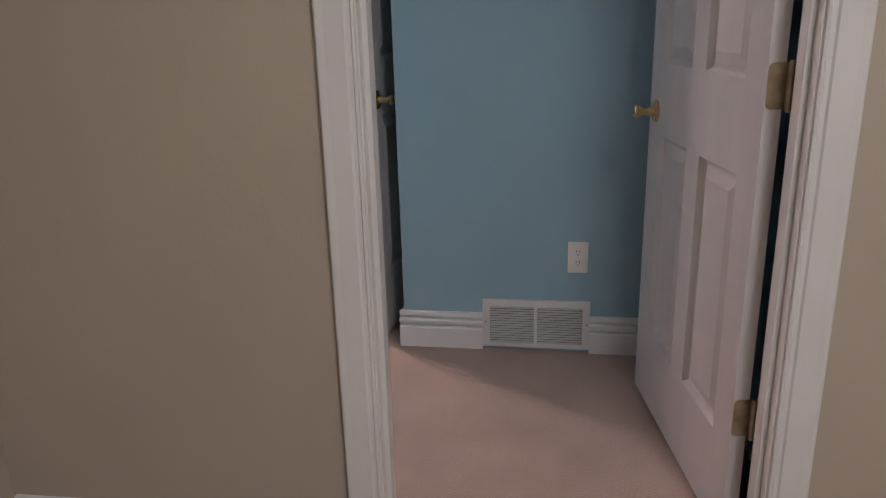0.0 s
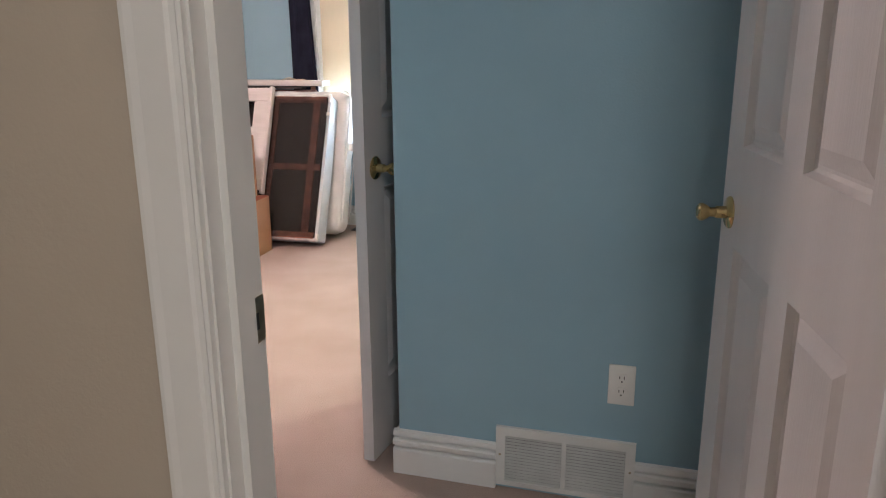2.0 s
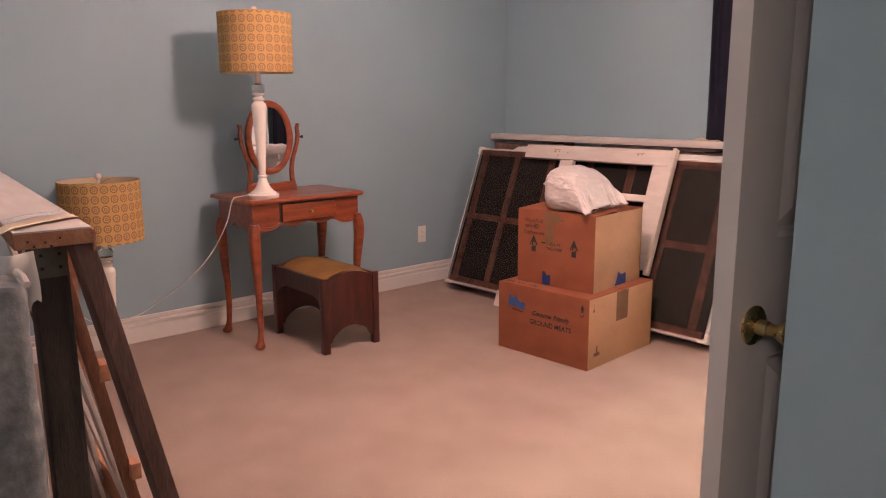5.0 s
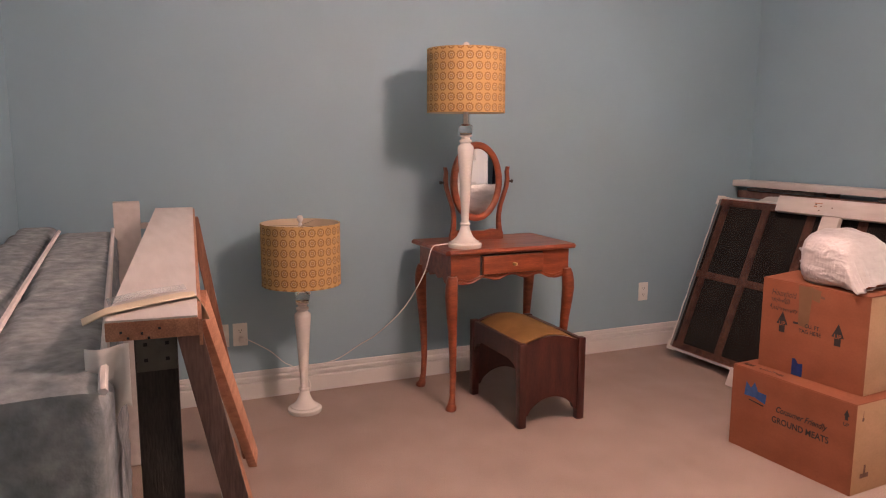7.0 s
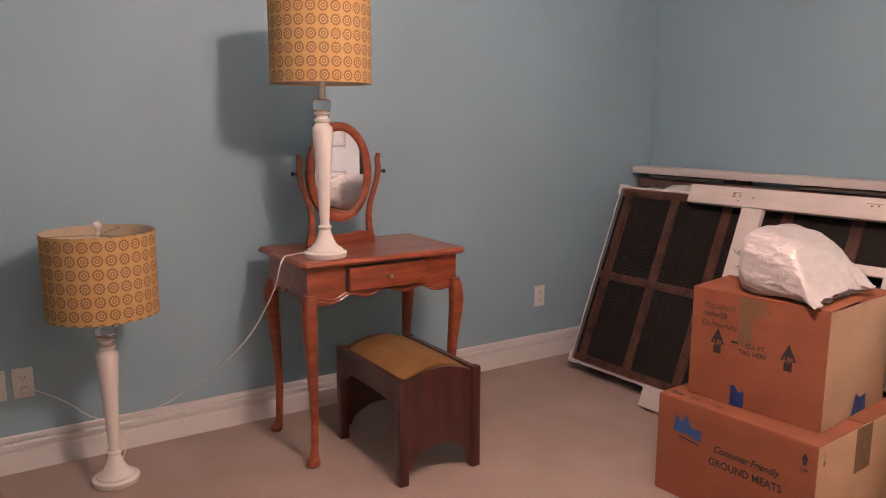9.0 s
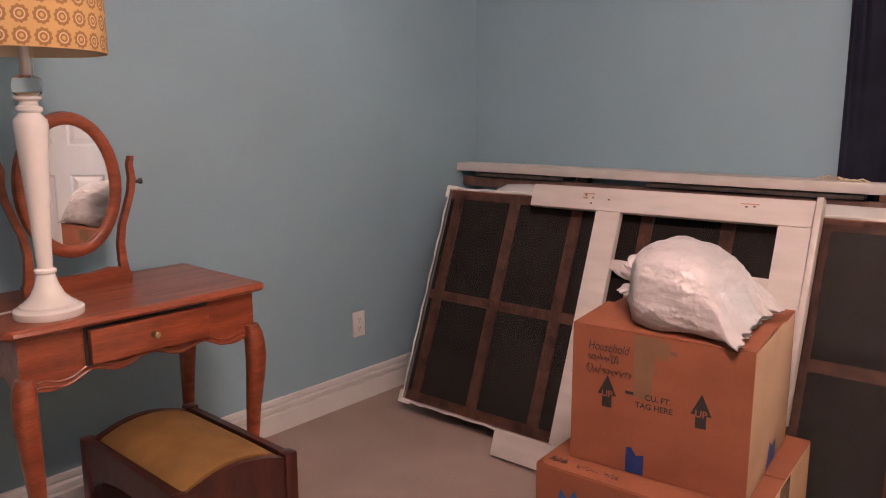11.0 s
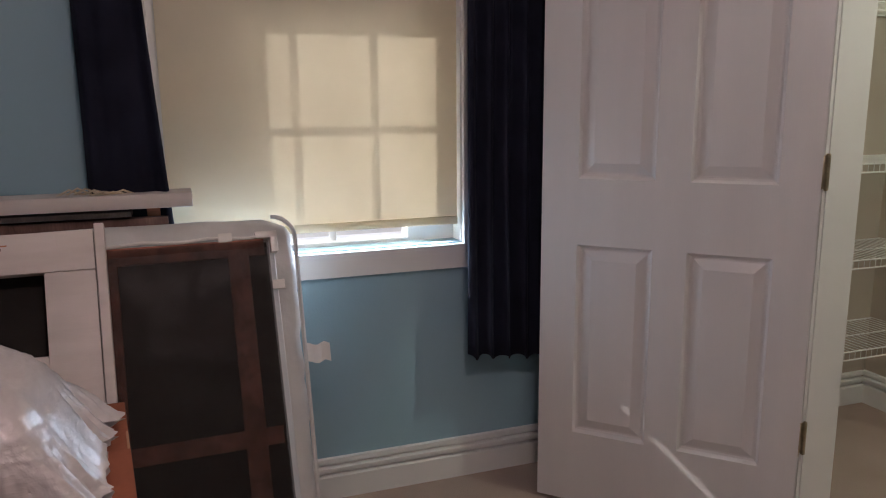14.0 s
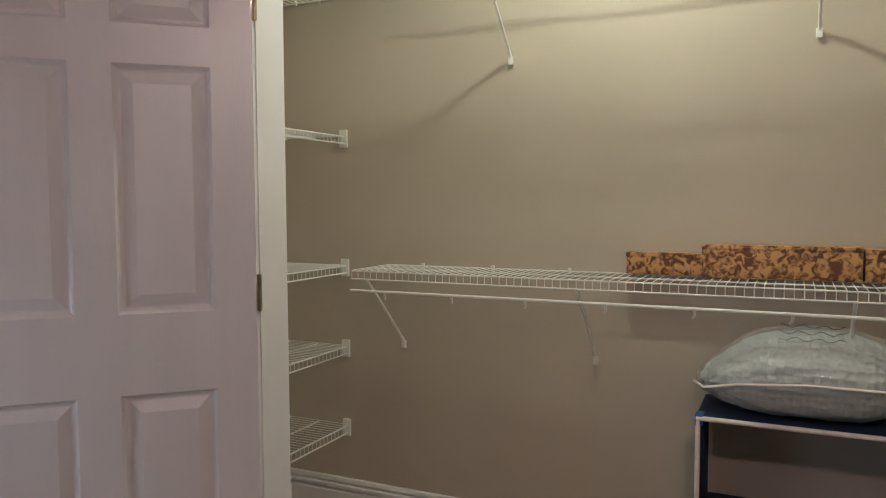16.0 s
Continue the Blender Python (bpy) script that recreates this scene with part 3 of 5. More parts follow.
structure("trim_window", M_TRIM, "white painted window casing, sill and apron", "trim",
          ((WIN_L - 0.075, NORTH - 0.018, WIN_B - 0.006), (WIN_L + 0.004, NORTH, WIN_T + 0.075)), ((WIN_R - 0.004, NORTH - 0.018, WIN_B - 0.006), (WIN_R + 0.075, NORTH, WIN_T + 0.075)),
          ((WIN_L + 0.004, NORTH - 0.018, WIN_T), (WIN_R - 0.004, NORTH, WIN_T + 0.075)),
          ((WIN_L - 0.09, NORTH - 0.0205, WIN_B - 0.026), (WIN_R + 0.09, 5.89, WIN_B - 0.006)),
          ((WIN_L - 0.075, NORTH - 0.017, WIN_B - 0.085), (WIN_R + 0.075, NORTH, WIN_B - 0.026)),
          ((WIN_L, NORTH, WIN_B), (WIN_L + 0.010, 5.89, WIN_T)), ((WIN_R - 0.010, NORTH, WIN_B), (WIN_R, 5.89, WIN_T)))
# Outer sill is added, kept white so the gap under the blind looks bright.
structure("trim_outer_sill", M_SASH, "unseen white outer sill, added to brighten the gap under the blind", "sill", ((-2.655, 5.968, WIN_B - 0.028), (WIN_R + 0.025, 6.13, WIN_B - 0.008)))
bl = thing("roller_blind", "cream cloth roller blind drawn almost down, lit by the sun", "blind")
bm = bmesh.new()
nx = 24
for i in range(nx):
    xa, xb = WIN_L + 0.032 + (WIN_R - WIN_L - 0.05) * i / nx, WIN_L + 0.032 + (WIN_R - WIN_L - 0.05) * (i + 1) / nx
    ya, yb = (5.830 + 0.0022 * math.sin(9 * i / nx * 3.1) for i in (i, i + 1))
    bm.faces.new([bm.verts.new(p) for p in ((xa, ya, 0.910), (xb, yb, 0.910), (xb, yb, WIN_T - 0.04), (xa, ya, WIN_T - 0.04))])
bmesh.ops.remove_doubles(bm, verts=bm.verts, dist=1e-4)
part("blind_cloth", bm, M_BLIND, bl, smooth=True)
boxes("hem_bar", M_BLIND, bl, ((WIN_L + 0.032, 5.825, 0.885), (WIN_R - 0.018, 5.835, 0.9105)), bevel=0.002)
bm = bmesh.new()
tube(bm, [(WIN_L + 0.012, 5.84, WIN_T - 0.035), (WIN_R - 0.012, 5.84, WIN_T - 0.035)], 0.022, 16)
part("roller", bm, M_BLIND, bl, smooth=True)


def curtain(x0, x1, y, z0, z1, folds, flare, label, skew=0.0, out=0.0):
    bm = bmesh.new()
    nu, nv = 72, 30
    rng = random.Random(int(abs(x0) * 100))
    ph = [rng.uniform(0, 6.28) for _ in range(3)]
    g = []
    for j in range(nv + 1):
        v = j / nv
        row = []
        for i in range(nu + 1):
            u = i / nu
            w = 1 + flare * (1 - v) ** 1.6
            x = (x0 + x1) / 2 + (x1 - x0) * (u - 0.5) * w + skew * (1 - v)
            amp = 0.022 * (0.6 + 0.4 * math.sin(3.1 * u + ph[0]))
            yy = y - out * (1 - v) ** 1.5 + amp * math.sin(2 * math.pi * folds * u + ph[1] + 0.6 * math.sin(2.2 * v + 3 * u)) + 0.006 * math.sin(17 * u + 3 * v + ph[2])
            zz = z0 + (z1 - z0) * v + (0.012 * math.sin(2 * math.pi * folds * u + 1.2) - 0.03 * u if j == 0 else 0)
            row.append(bm.verts.new((x, yy, zz)))
        g.append(row)
    for j in range(nv):
        for i in range(nu):
            bm.faces.new((g[j][i], g[j][i + 1], g[j + 1][i + 1], g[j + 1][i]))
    c = thing("curtain", label, "curtain", group="curtains at the window")
    ob = part("cloth", bm, M_NAVY, c, smooth=True)
    so = ob.modifiers.new("thick", "SOLIDIFY")
    so.thickness = 0.003
    return c


curtain(-2.865, -2.715, 5.737, 0.44, 2.2, 3.6, 0.7, "navy blue curtain hanging in folds behind the mattress", 0.055)
curtain(-1.774, -1.515, 5.737, 0.475, 2.2, 4.6, 0.06, "navy blue curtain hanging in folds, touched by sun", -0.012, 0.055)
rod = thing("curtain_rod", "dark metal curtain rod above the window", "curtain rod")
bm = bmesh.new()
tube(bm, [(-2.98, 5.737, 2.21), (-1.40, 5.737, 2.21)], 0.011, 12)
part("rod", bm, M_BLACK, rod, smooth=True)
for x in (-2.93, -1.45):
    boxes("bracket", M_BLACK, rod, ((x - 0.01, 5.737, 2.195), (x + 0.01, NORTH, 2.225)), bevel=0.002)
for s, x in ((-1, -2.98), (1, -1.40)):
    bm = bmesh.new()
    lathe(bm, [(0, 0), (0.013, 0), (0.02, 0.015), (0.022, 0.03), (0.014, 0.045), (0, 0.05)], 16, Matrix.Translation((x, 5.737, 2.21)) @ Euler((0, radians(90 * s), 0)).to_matrix().to_4x4())
    part("finial", bm, M_BLACK, rod, smooth=True)


# ---------- lamps on the ceilings ----------
def dome_light(x, y, r, drop, glow, label, stem=0.0):
    d = thing("ceiling_light", label, "ceiling light", pose(x, y, CEIL - stem))
    if stem:
        bm = bmesh.new()
        lathe(bm, [(0, stem), (0.06, stem), (0.06, stem - 0.015), (0.012, stem - 0.03), (0.012, 0.0), (0, 0.0)], 24)
        part("stem", bm, M_BRASS, d, smooth=True)
    cap = 0.42 * r if stem else r + 0.02
    bm = bmesh.new()
    lathe(bm, [(0, 0), (cap, 0), (cap, -0.02), (cap - 0.02, -0.03), (0, -0.03)], 32)
    part("base", bm, M_BRASS, d, smooth=True)
    bm = bmesh.new()
    if stem:
        lathe(bm, [(0, -0.031)] + [(r * math.sin(a), -0.031 - drop * (0.5 - 0.5 * math.cos(a))) for a in [k * math.pi / 16 for k in range(1, 16)]] + [(0, -0.031 - drop)], 32)
    else:
        lathe(bm, [(r - 0.004, -0.031)] + [(r * math.cos(a), -0.031 - drop * math.sin(a)) for a in [k * math.pi / 16 for k in range(1, 8)]] + [(0, -0.031 - drop)], 32)
    part("globe", bm, glow, d, "glowing frosted glass globe", True)
    return d


dome_light(-2.41, 3.575, 0.115, 0.16, M_LAMPGLOW, "round frosted pendant ceiling light, lit", 0.51)
# The hall light is an unseen addition that fills the hall with light.
dome_light(0.45, -0.30, 0.28, 0.10, M_HALLFILL, "unseen round hallway light, added to brighten the hall")
dome_light(-0.47, 4.31, 0.031, 0.045, M_CLOSETGLOW, "small frosted closet ceiling light, lit")

# daylight through the gap under the blind
sky_lamp = bpy.data.lights.new("window_daylight", "AREA")
sky_lamp.shape, sky_lamp.size, sky_lamp.size_y, sky_lamp.energy, sky_lamp.color = "RECTANGLE", 0.80, 0.040, 6.0, (0.72, 0.86, 1.0)
gap = new("window_daylight", sky_lamp)
gap.matrix_world = look((-2.20, 5.829, 0.851), (-2.20, 4.0, 0.60))


# ---------- wall plates, grille ----------
def wall_plate(m, style, label):
    """A cover plate; local x along the wall, y off the wall, z up."""
    t = thing("wall_outlet" if style != "blank" else "wall_jack", label, "outlet" if style != "blank" else "wall jack", m, "wall plates")
    bm = bmesh.new()
    box(bm, (-0.035, 0.0, -0.0575), (0.035, 0.0055, 0.0575), None, 0.003)
    part("cover_plate", bm, M_PLATE, t, smooth=True)
    if style == "duplex":
        for z in (-0.0195, 0.0195):
            bm = bmesh.new()
            prism(bm, [(0.0165 * math.cos(a) * 1.0, z + max(-0.0135, min(0.0135, 0.0165 * math.sin(a)))) for a in [k * math.pi / 10 for k in range(20)]], 0.005, 0.0068, "y")
            r = part("receptacle", bm, M_PLATE, t)
            bm = bmesh.new()
            for x, h in ((-0.006, 0.0045), (0.006, 0.0037)):
                box(bm, (x - 0.0011, 0.0066, z + 0.003 - h), (x + 0.0011, 0.0072, z + 0.003 + h))
            box(bm, (-0.002, 0.0066, z - 0.0105), (0.002, 0.0072, z - 0.0065))
            part("slots", bm, M_SLOT, r)
    else:
        boxes("slot", M_SLOT, t, ((-0.012, 0.0052, -0.002), (0.012, 0.0066, 0.002)))
    bm = bmesh.new()
    tube(bm, [(0, 0.004, 0), (0, 0.0072, 0)], 0.0028, 10)
    part("screw", bm, M_PLATE, t)
    return t


wall_plate(pose(-0.3785, VENT, 0.364, 0, 0, 180), "duplex", "white duplex wall outlet above the return air grille")
wall_plate(pose(WEST, 4.988, 0.357, 0, 0, -90), "duplex", "white duplex wall outlet on the blue wall")
wall_plate(pose(WEST, 2.522, 0.337, 0, 0, -90), "duplex", "white duplex wall outlet with a lamp plug in it")
wall_plate(pose(WEST, 2.432, 0.337, 0, 0, -90), "blank", "white cable jack plate beside the outlet")

M_LOUVRE = material("grey_louvre", (0.55, 0.55, 0.52), 0.5, 0.06, 12.0)
M_VENTBACK = material("painted_duct_shade", (0.06, 0.06, 0.058), 0.7, 0.05)
g = thing("return_air_grille", "white enamelled return air grille with thin louvres, duct shade painted behind", "air grille")
gx0, gx1, gz0, gz1, gy = -0.718, -0.330, 0.012, 0.197, VENT - 0.004
fr = 0.026
boxes("frame", M_VENT, g, ((gx0, gy - 0.007, gz0), (gx0 + fr, VENT, gz1)), ((gx1 - fr, gy - 0.007, gz0), (gx1, VENT, gz1)),
      ((gx0 + fr, gy - 0.007, gz0), (gx1 - fr, VENT, gz0 + fr * 0.55)), ((gx0 + fr, gy - 0.007, gz1 - fr), (gx1 - fr, VENT, gz1)),
      (((gx0 + gx1) / 2 - 0.006, gy - 0.007, gz0 + fr * 0.55), ((gx0 + gx1) / 2 + 0.006, VENT, gz1 - fr)))
# Near-black sheet paints the shade of the duct behind the louvres.
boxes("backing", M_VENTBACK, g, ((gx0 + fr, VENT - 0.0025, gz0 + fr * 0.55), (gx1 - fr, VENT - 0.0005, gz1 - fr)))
n_l = 15
z_a, z_b = gz0 + fr * 0.55, gz1 - fr
for half in ((gx0 + fr, (gx0 + gx1) / 2 - 0.006), ((gx0 + gx1) / 2 + 0.006, gx1 - fr)):
    for i in range(n_l):
        z = z_a + (z_b - z_a) * (i + 0.5) / n_l
        bm = bmesh.new()
        prism(bm, [(gy - 0.006, z - 0.0026), (gy - 0.0052, z - 0.0030), (gy + 0.002, z + 0.0012), (gy + 0.001, z + 0.0022)], half[0], half[1], "x")
        part("slat", bm, M_LOUVRE, g)
for x, z in ((gx0 + 0.012, 0.11), (gx1 - 0.012, 0.11)):
    bm = bmesh.new()
    tube(bm, [(x, gy - 0.0065, z), (x, gy - 0.0085, z)], 0.0035, 10)
    part("screw", bm, M_HINGE, g)
fr_ = thing("floor_register", "dark metal floor register by the baseboard", "floor register")
boxes("plate", M_BLACK, fr_, ((-2.40, 5.63, 0.0), (-2.235, 5.74, 0.006)), bevel=0.002)
for i in range(6):
    boxes("slat", M_BLACK, fr_, ((-2.39 + i * 0.025, 5.642, 0.006), (-2.378 + i * 0.025, 5.728, 0.010)))


# ---------- vanity, stool ----------
def cabriole(bm, x, y, ox, oy, top, fat=1.0):
    """A bowed leg; (ox, oy) is the way its knee bows out."""
    prof = [(0.0, 0.021, 0.010), (0.006, 0.026, 0.012), (0.018, 0.027, 0.010), (0.034, 0.018, 0.004), (0.07, 0.0145, -0.002), (0.16, 0.0155, -0.006), (0.28, 0.018, -0.004), (0.40, 0.022, 0.002), (0.50, 0.026, 0.009), (0.56, 0.0285, 0.012), (0.60, 0.028, 0.011), (0.635, 0.026, 0.008), (top, 0.021, 0.004)]
    rings = []
    for z, r, o in prof:
        ring = []
        for k in range(16):
            a = 2 * math.pi * k / 16
            c, s = math.cos(a), math.sin(a)
            q = 0.72 if z > 0.45 else 0.9
            ring.append(bm.verts.new((x + ox * o + r * fat * math.copysign(abs(c) ** q, c), y + oy * o + r * fat * math.copysign(abs(s) ** q, s), z)))
        rings.append(ring)
    for a, b in zip(rings, rings[1:]):
        for k in range(16):
            bm.faces.new((a[k], a[(k + 1) % 16], b[(k + 1) % 16], b[k]))
    bm.faces.new(rings[0])
    bm.faces.new(rings[-1][::-1])


def vanity():
    t = thing("vanity_table", "cherry-stained vanity table with cabriole legs and an oval tilting mirror", "vanity", pose(-4.22, 3.748, 0))
    X0, X1, Y0, Y1, T = -0.225, 0.235, -0.36, 0.36, 0.786
    bm = bmesh.new()
    prev = None
    for inset, z in ((0.012, T - 0.024), (0.003, T - 0.020), (0.0, T - 0.014), (0.004, T - 0.006), (0.012, T)):
        pts = [(X0, Y0 + inset), (X1 - 0.02, Y0 + inset), (X1 - inset, Y0 + 0.02), (X1 - inset, Y1 - 0.02), (X1 - 0.02, Y1 - inset), (X0, Y1 - inset)]
        r = [bm.verts.new((*p, z)) for p in pts]
        if prev:
            for k in range(6):
                bm.faces.new((prev[k], prev[(k + 1) % 6], r[(k + 1) % 6], r[k]))
        else:
            bm.faces.new(r)
        prev = r
    bm.faces.new(prev)
    part("tabletop", bm, M_CHERRY, t, "cherry-stained top with a moulded edge")
    for sx_, sy_, sw_, sh_ in ((0.10, 0.02, 0.016, 0.010), (0.12, 0.05, 0.010, 0.014), (0.06, -0.02, 0.012, 0.007)):
        bm = bmesh.new()
        prism(bm, [(sx_ + sw_ * math.cos(a) * (1 + 0.3 * math.sin(3 * a)), sy_ + sh_ * math.sin(a)) for a in [k * math.pi / 8 for k in range(16)]], T + 0.0001, T + 0.0005, "z")
        part("worn_spot", bm, M_WORN, t, "pale worn spot in the varnish")
    ax0, ax1, ay0, ay1, az = X0 + 0.03, X1 - 0.035, Y0 + 0.035, Y1 - 0.035, T - 0.024

    def scallop(lo, hi, n=48):
        out = []
        for i in range(n + 1):
            u = i / n
            y = lo + (hi - lo) * u
            d = 0.150 - 0.026 * math.sin(math.pi * u) ** 0.8 - 0.010 * math.cos(8 * math.pi * u)
            out.append((y, az - d))
        return out
    bm = bmesh.new()
    prism(bm, [(ay0, az)] + scallop(ay0, ay1) + [(ay1, az)], ax1 - 0.018, ax1, "x")
    part("front_apron", bm, M_CHERRY, t)
    low = scallop(ay0 + 0.03, ay1 - 0.03)
    for lift in (0.006, 0.020):
        bm = bmesh.new()
        tube(bm, [(ax1 + 0.0005, y, z + lift) for y, z in low], 0.0032, 6)
        part("carved_bead", bm, M_CHERRY, t, "carved wavy bead along the apron", True)
    for y in (ay0, ay1 - 0.018):
        bm = bmesh.new()
        prism(bm, [(ax0, az)] + scallop(ax0, ax1 - 0.018, 24) + [(ax1 - 0.018, az)], y, y + 0.018, "y")
        part("side_apron", bm, M_CHERRY, t)
    boxes("back_apron", M_CHERRY, t, ((ax0 - 0.0, ay0 + 0.018, az - 0.11), (ax0 + 0.016, ay1 - 0.018, az)))
    # Flat dark plate stands for the shade in the gap round the drawer.
    bm = bmesh.new()
    box(bm, (ax1 + 0.001, -0.172, az - 0.106), (ax1 + 0.0035, 0.172, az - 0.006))
    part("drawer_gap_shade", bm, M_SLOT, t, "dark plate painting the shade in the gap round the drawer")
    bm = bmesh.new()
    box(bm, (ax1 + 0.0045, -0.165, az - 0.100), (ax1 + 0.026, 0.165, az - 0.012), None, 0.004)
    d = part("drawer_front", bm, M_CHERRY, t, "drawer front standing a little open", True)
    bm = bmesh.new()
    lathe(bm, [(0, 0), (0.009, 0), (0.006, 0.004), (0.004, 0.01), (0.008, 0.015), (0.009, 0.019), (0.005, 0.023), (0, 0.024)], 16, Matrix.Translation((ax1 + 0.026, 0, az - 0.056)) @ Euler((0, radians(90), 0)).to_matrix().to_4x4())
    part("drawer_knob", bm, M_BRASS, d, "small brass knob", True)
    for sx in (0, 1):
        for sy in (0, 1):
            bm = bmesh.new()
            cabriole(bm, (ax0 + 0.012, ax1 - 0.004)[sx], (ay0 + 0.012, ay1 - 0.014)[sy], (-0.4, 1)[sx], (-1, 1)[sy], 0.660)
            part("leg", bm, M_CHERRY, t, smooth=True)
    # mirror on its stand
    mx, mz, my = -0.085, 1.085, -0.055
    bm = bmesh.new()
    prism(bm, [(my + s * u, T + h) for s, u, h in [(-1, 0.15, 0), (-1, 0.15, 0.035), (-1, 0.125, 0.05), (-1, 0.09, 0.055), (-1, 0.04, 0.047), (1, 0.04, 0.047), (1, 0.09, 0.055), (1, 0.125, 0.05), (1, 0.15, 0.035), (1, 0.15, 0)]], mx - 0.012, mx + 0.012, "x")
    part("mirror_base", bm, M_CHERRY, t)
    for s in (-1, 1):
        bm = bmesh.new()
        cl = [(0.135, 0.03), (0.130, 0.07), (0.128, 0.12), (0.137, 0.175), (0.155, 0.225), (0.170, 0.27), (0.176, 0.31), (0.172, 0.35), (0.178, 0.375)]
        wd = [0.026, 0.022, 0.019, 0.018, 0.018, 0.018, 0.018, 0.016, 0.012]
        out = [(my + s * (c - w / 2), T + z) for (c, z), w in zip(cl, wd)] + [(my + s * (c + w / 2), T + z) for (c, z), w in reversed(list(zip(cl, wd)))]
        prism(bm, out, mx - 0.010, mx + 0.010, "x")
        p = part("mirror_post", bm, M_CHERRY, t)
        bm = bmesh.new()
        lathe(bm, [(0, 0), (0.006, 0), (0.005, 0.01), (0.009, 0.016), (0.009, 0.022), (0, 0.024)], 12, Matrix.Translation((mx, my + s * 0.184, mz + 0.0)) @ Euler((radians(-90 * s), 0, 0)).to_matrix().to_4x4())
        part("pivot_knob", bm, M_BLACK, p, "black pivot knob", True)
    tilt = Matrix.Translation((mx, my, mz)) @ Euler((0, radians(0.3), radians(3.6))).to_matrix().to_4x4()
    bm = bmesh.new()
    rings = []
    for k in range(48):
        a = 2 * math.pi * k / 48
        ring = []
        for (ra, rb, x) in ((0.113, 0.168, -0.010), (0.113, 0.168, 0.004), (0.118, 0.173, 0.010), (0.134, 0.189, 0.013), (0.146, 0.201, 0.008), (0.149, 0.204, 0.0), (0.149, 0.204, -0.010)):
            ring.append(bm.verts.new((x, ra * math.cos(a), rb * math.sin(a))))
        rings.append(ring)
    for a, b in zip(rings, rings[1:] + rings[:1]):
        for k in range(7):
            bm.faces.new((a[k], a[(k + 1) % 7], b[(k + 1) % 7], b[k]))
    mf = part("mirror_frame", bm, M_CHERRY, t, "oval cherry mirror frame", True, tilt)
    bm = bmesh.new()
    prism(bm, [(0.114 * math.cos(2 * math.pi * k / 48), 0.169 * math.sin(2 * math.pi * k / 48)) for k in range(48)], -0.006, 0.001, "x")
    part("mirror", bm, M_MIRROR, mf, "oval mirror glass")


vanity()


def stool():
    t = thing("vanity_stool", "dark mahogany stool with a mustard cushion and arched sides", "stool", pose(-3.945, 3.788, 0))
    L, W, H = 0.245, 0.155, 0.395
    posts = []
    for sx in (-1, 1):
        bm = bmesh.new()
        n = 20
        out = [(-W + 0.012, H - 0.012)]
        top = [(W * (2 * i / n - 1) * 0.93, H - 0.012 + 0.034 * math.sin(math.pi * i / n)) for i in range(n + 1)]
        bot = [(W * (1 - 2 * i / n) * 0.80, 0.055 + 0.075 * math.sin(math.pi * i / n) ** 0.6) for i in range(n + 1)]
        prism(bm, top + [(W * 0.93, 0.055)] + bot + [(-W * 0.93, 0.055)], sx * L - 0.011, sx * L + 0.011, "x")
        part("end_panel", bm, M_MAHOG, t)
        for sy in (-1, 1):
            boxes("leg", M_MAHOG, t, ((sx * L - 0.019, sy * W - 0.019, 0), (sx * L + 0.019, sy * W + 0.019, H)), bevel=0.006)
    for sy in (-1, 1):
        bm = bmesh.new()
        n = 20
        bot = [(L * (1 - 2 * i / n) * 0.86, 0.262 + 0.050 * math.sin(math.pi * i / n) ** 0.5) for i in range(n + 1)]
        prism(bm, [(-L + 0.018, H - 0.004), (L - 0.018, H - 0.004), (L - 0.018, 0.235)] + bot + [(-L + 0.018, 0.235)], sy * W - 0.010, sy * W + 0.010, "y")
        part("side_rail", bm, M_MAHOG, t)
    boxes("shelf", M_MAHOG, t, ((-L + 0.012, -W + 0.011, 0.285), (L - 0.012, W - 0.011, 0.30)))
    bm = bmesh.new()
    nx_, ny_ = 16, 20
    top = [[None] * (ny_ + 1) for _ in range(nx_ + 1)]
    for i in range(nx_ + 1):
        for j in range(ny_ + 1):
            u, v = i / nx_ * 2 - 1, j / ny_ * 2 - 1
            e = (1 - abs(u) ** 8) * (1 - abs(v) ** 6)
            top[i][j] = bm.verts.new((u * (L - 0.022), v * (W - 0.020), H - 0.010 + 0.040 * (1 - v * v) * 0.85 + 0.012 * e))
    for i in range(nx_):
        for j in range(ny_):
            bm.faces.new((top[i][j], top[i + 1][j], top[i + 1][j + 1], top[i][j + 1]))
    r = bmesh.ops.extrude_face_region(bm, geom=list(bm.faces))
    for v in r["geom"]:
        if isinstance(v, bmesh.types.BMVert):
            v.co.z = H - 0.03
    part("cushion", bm, M_MUSTARD, t, "mustard velour seat cushion", True)


stool()


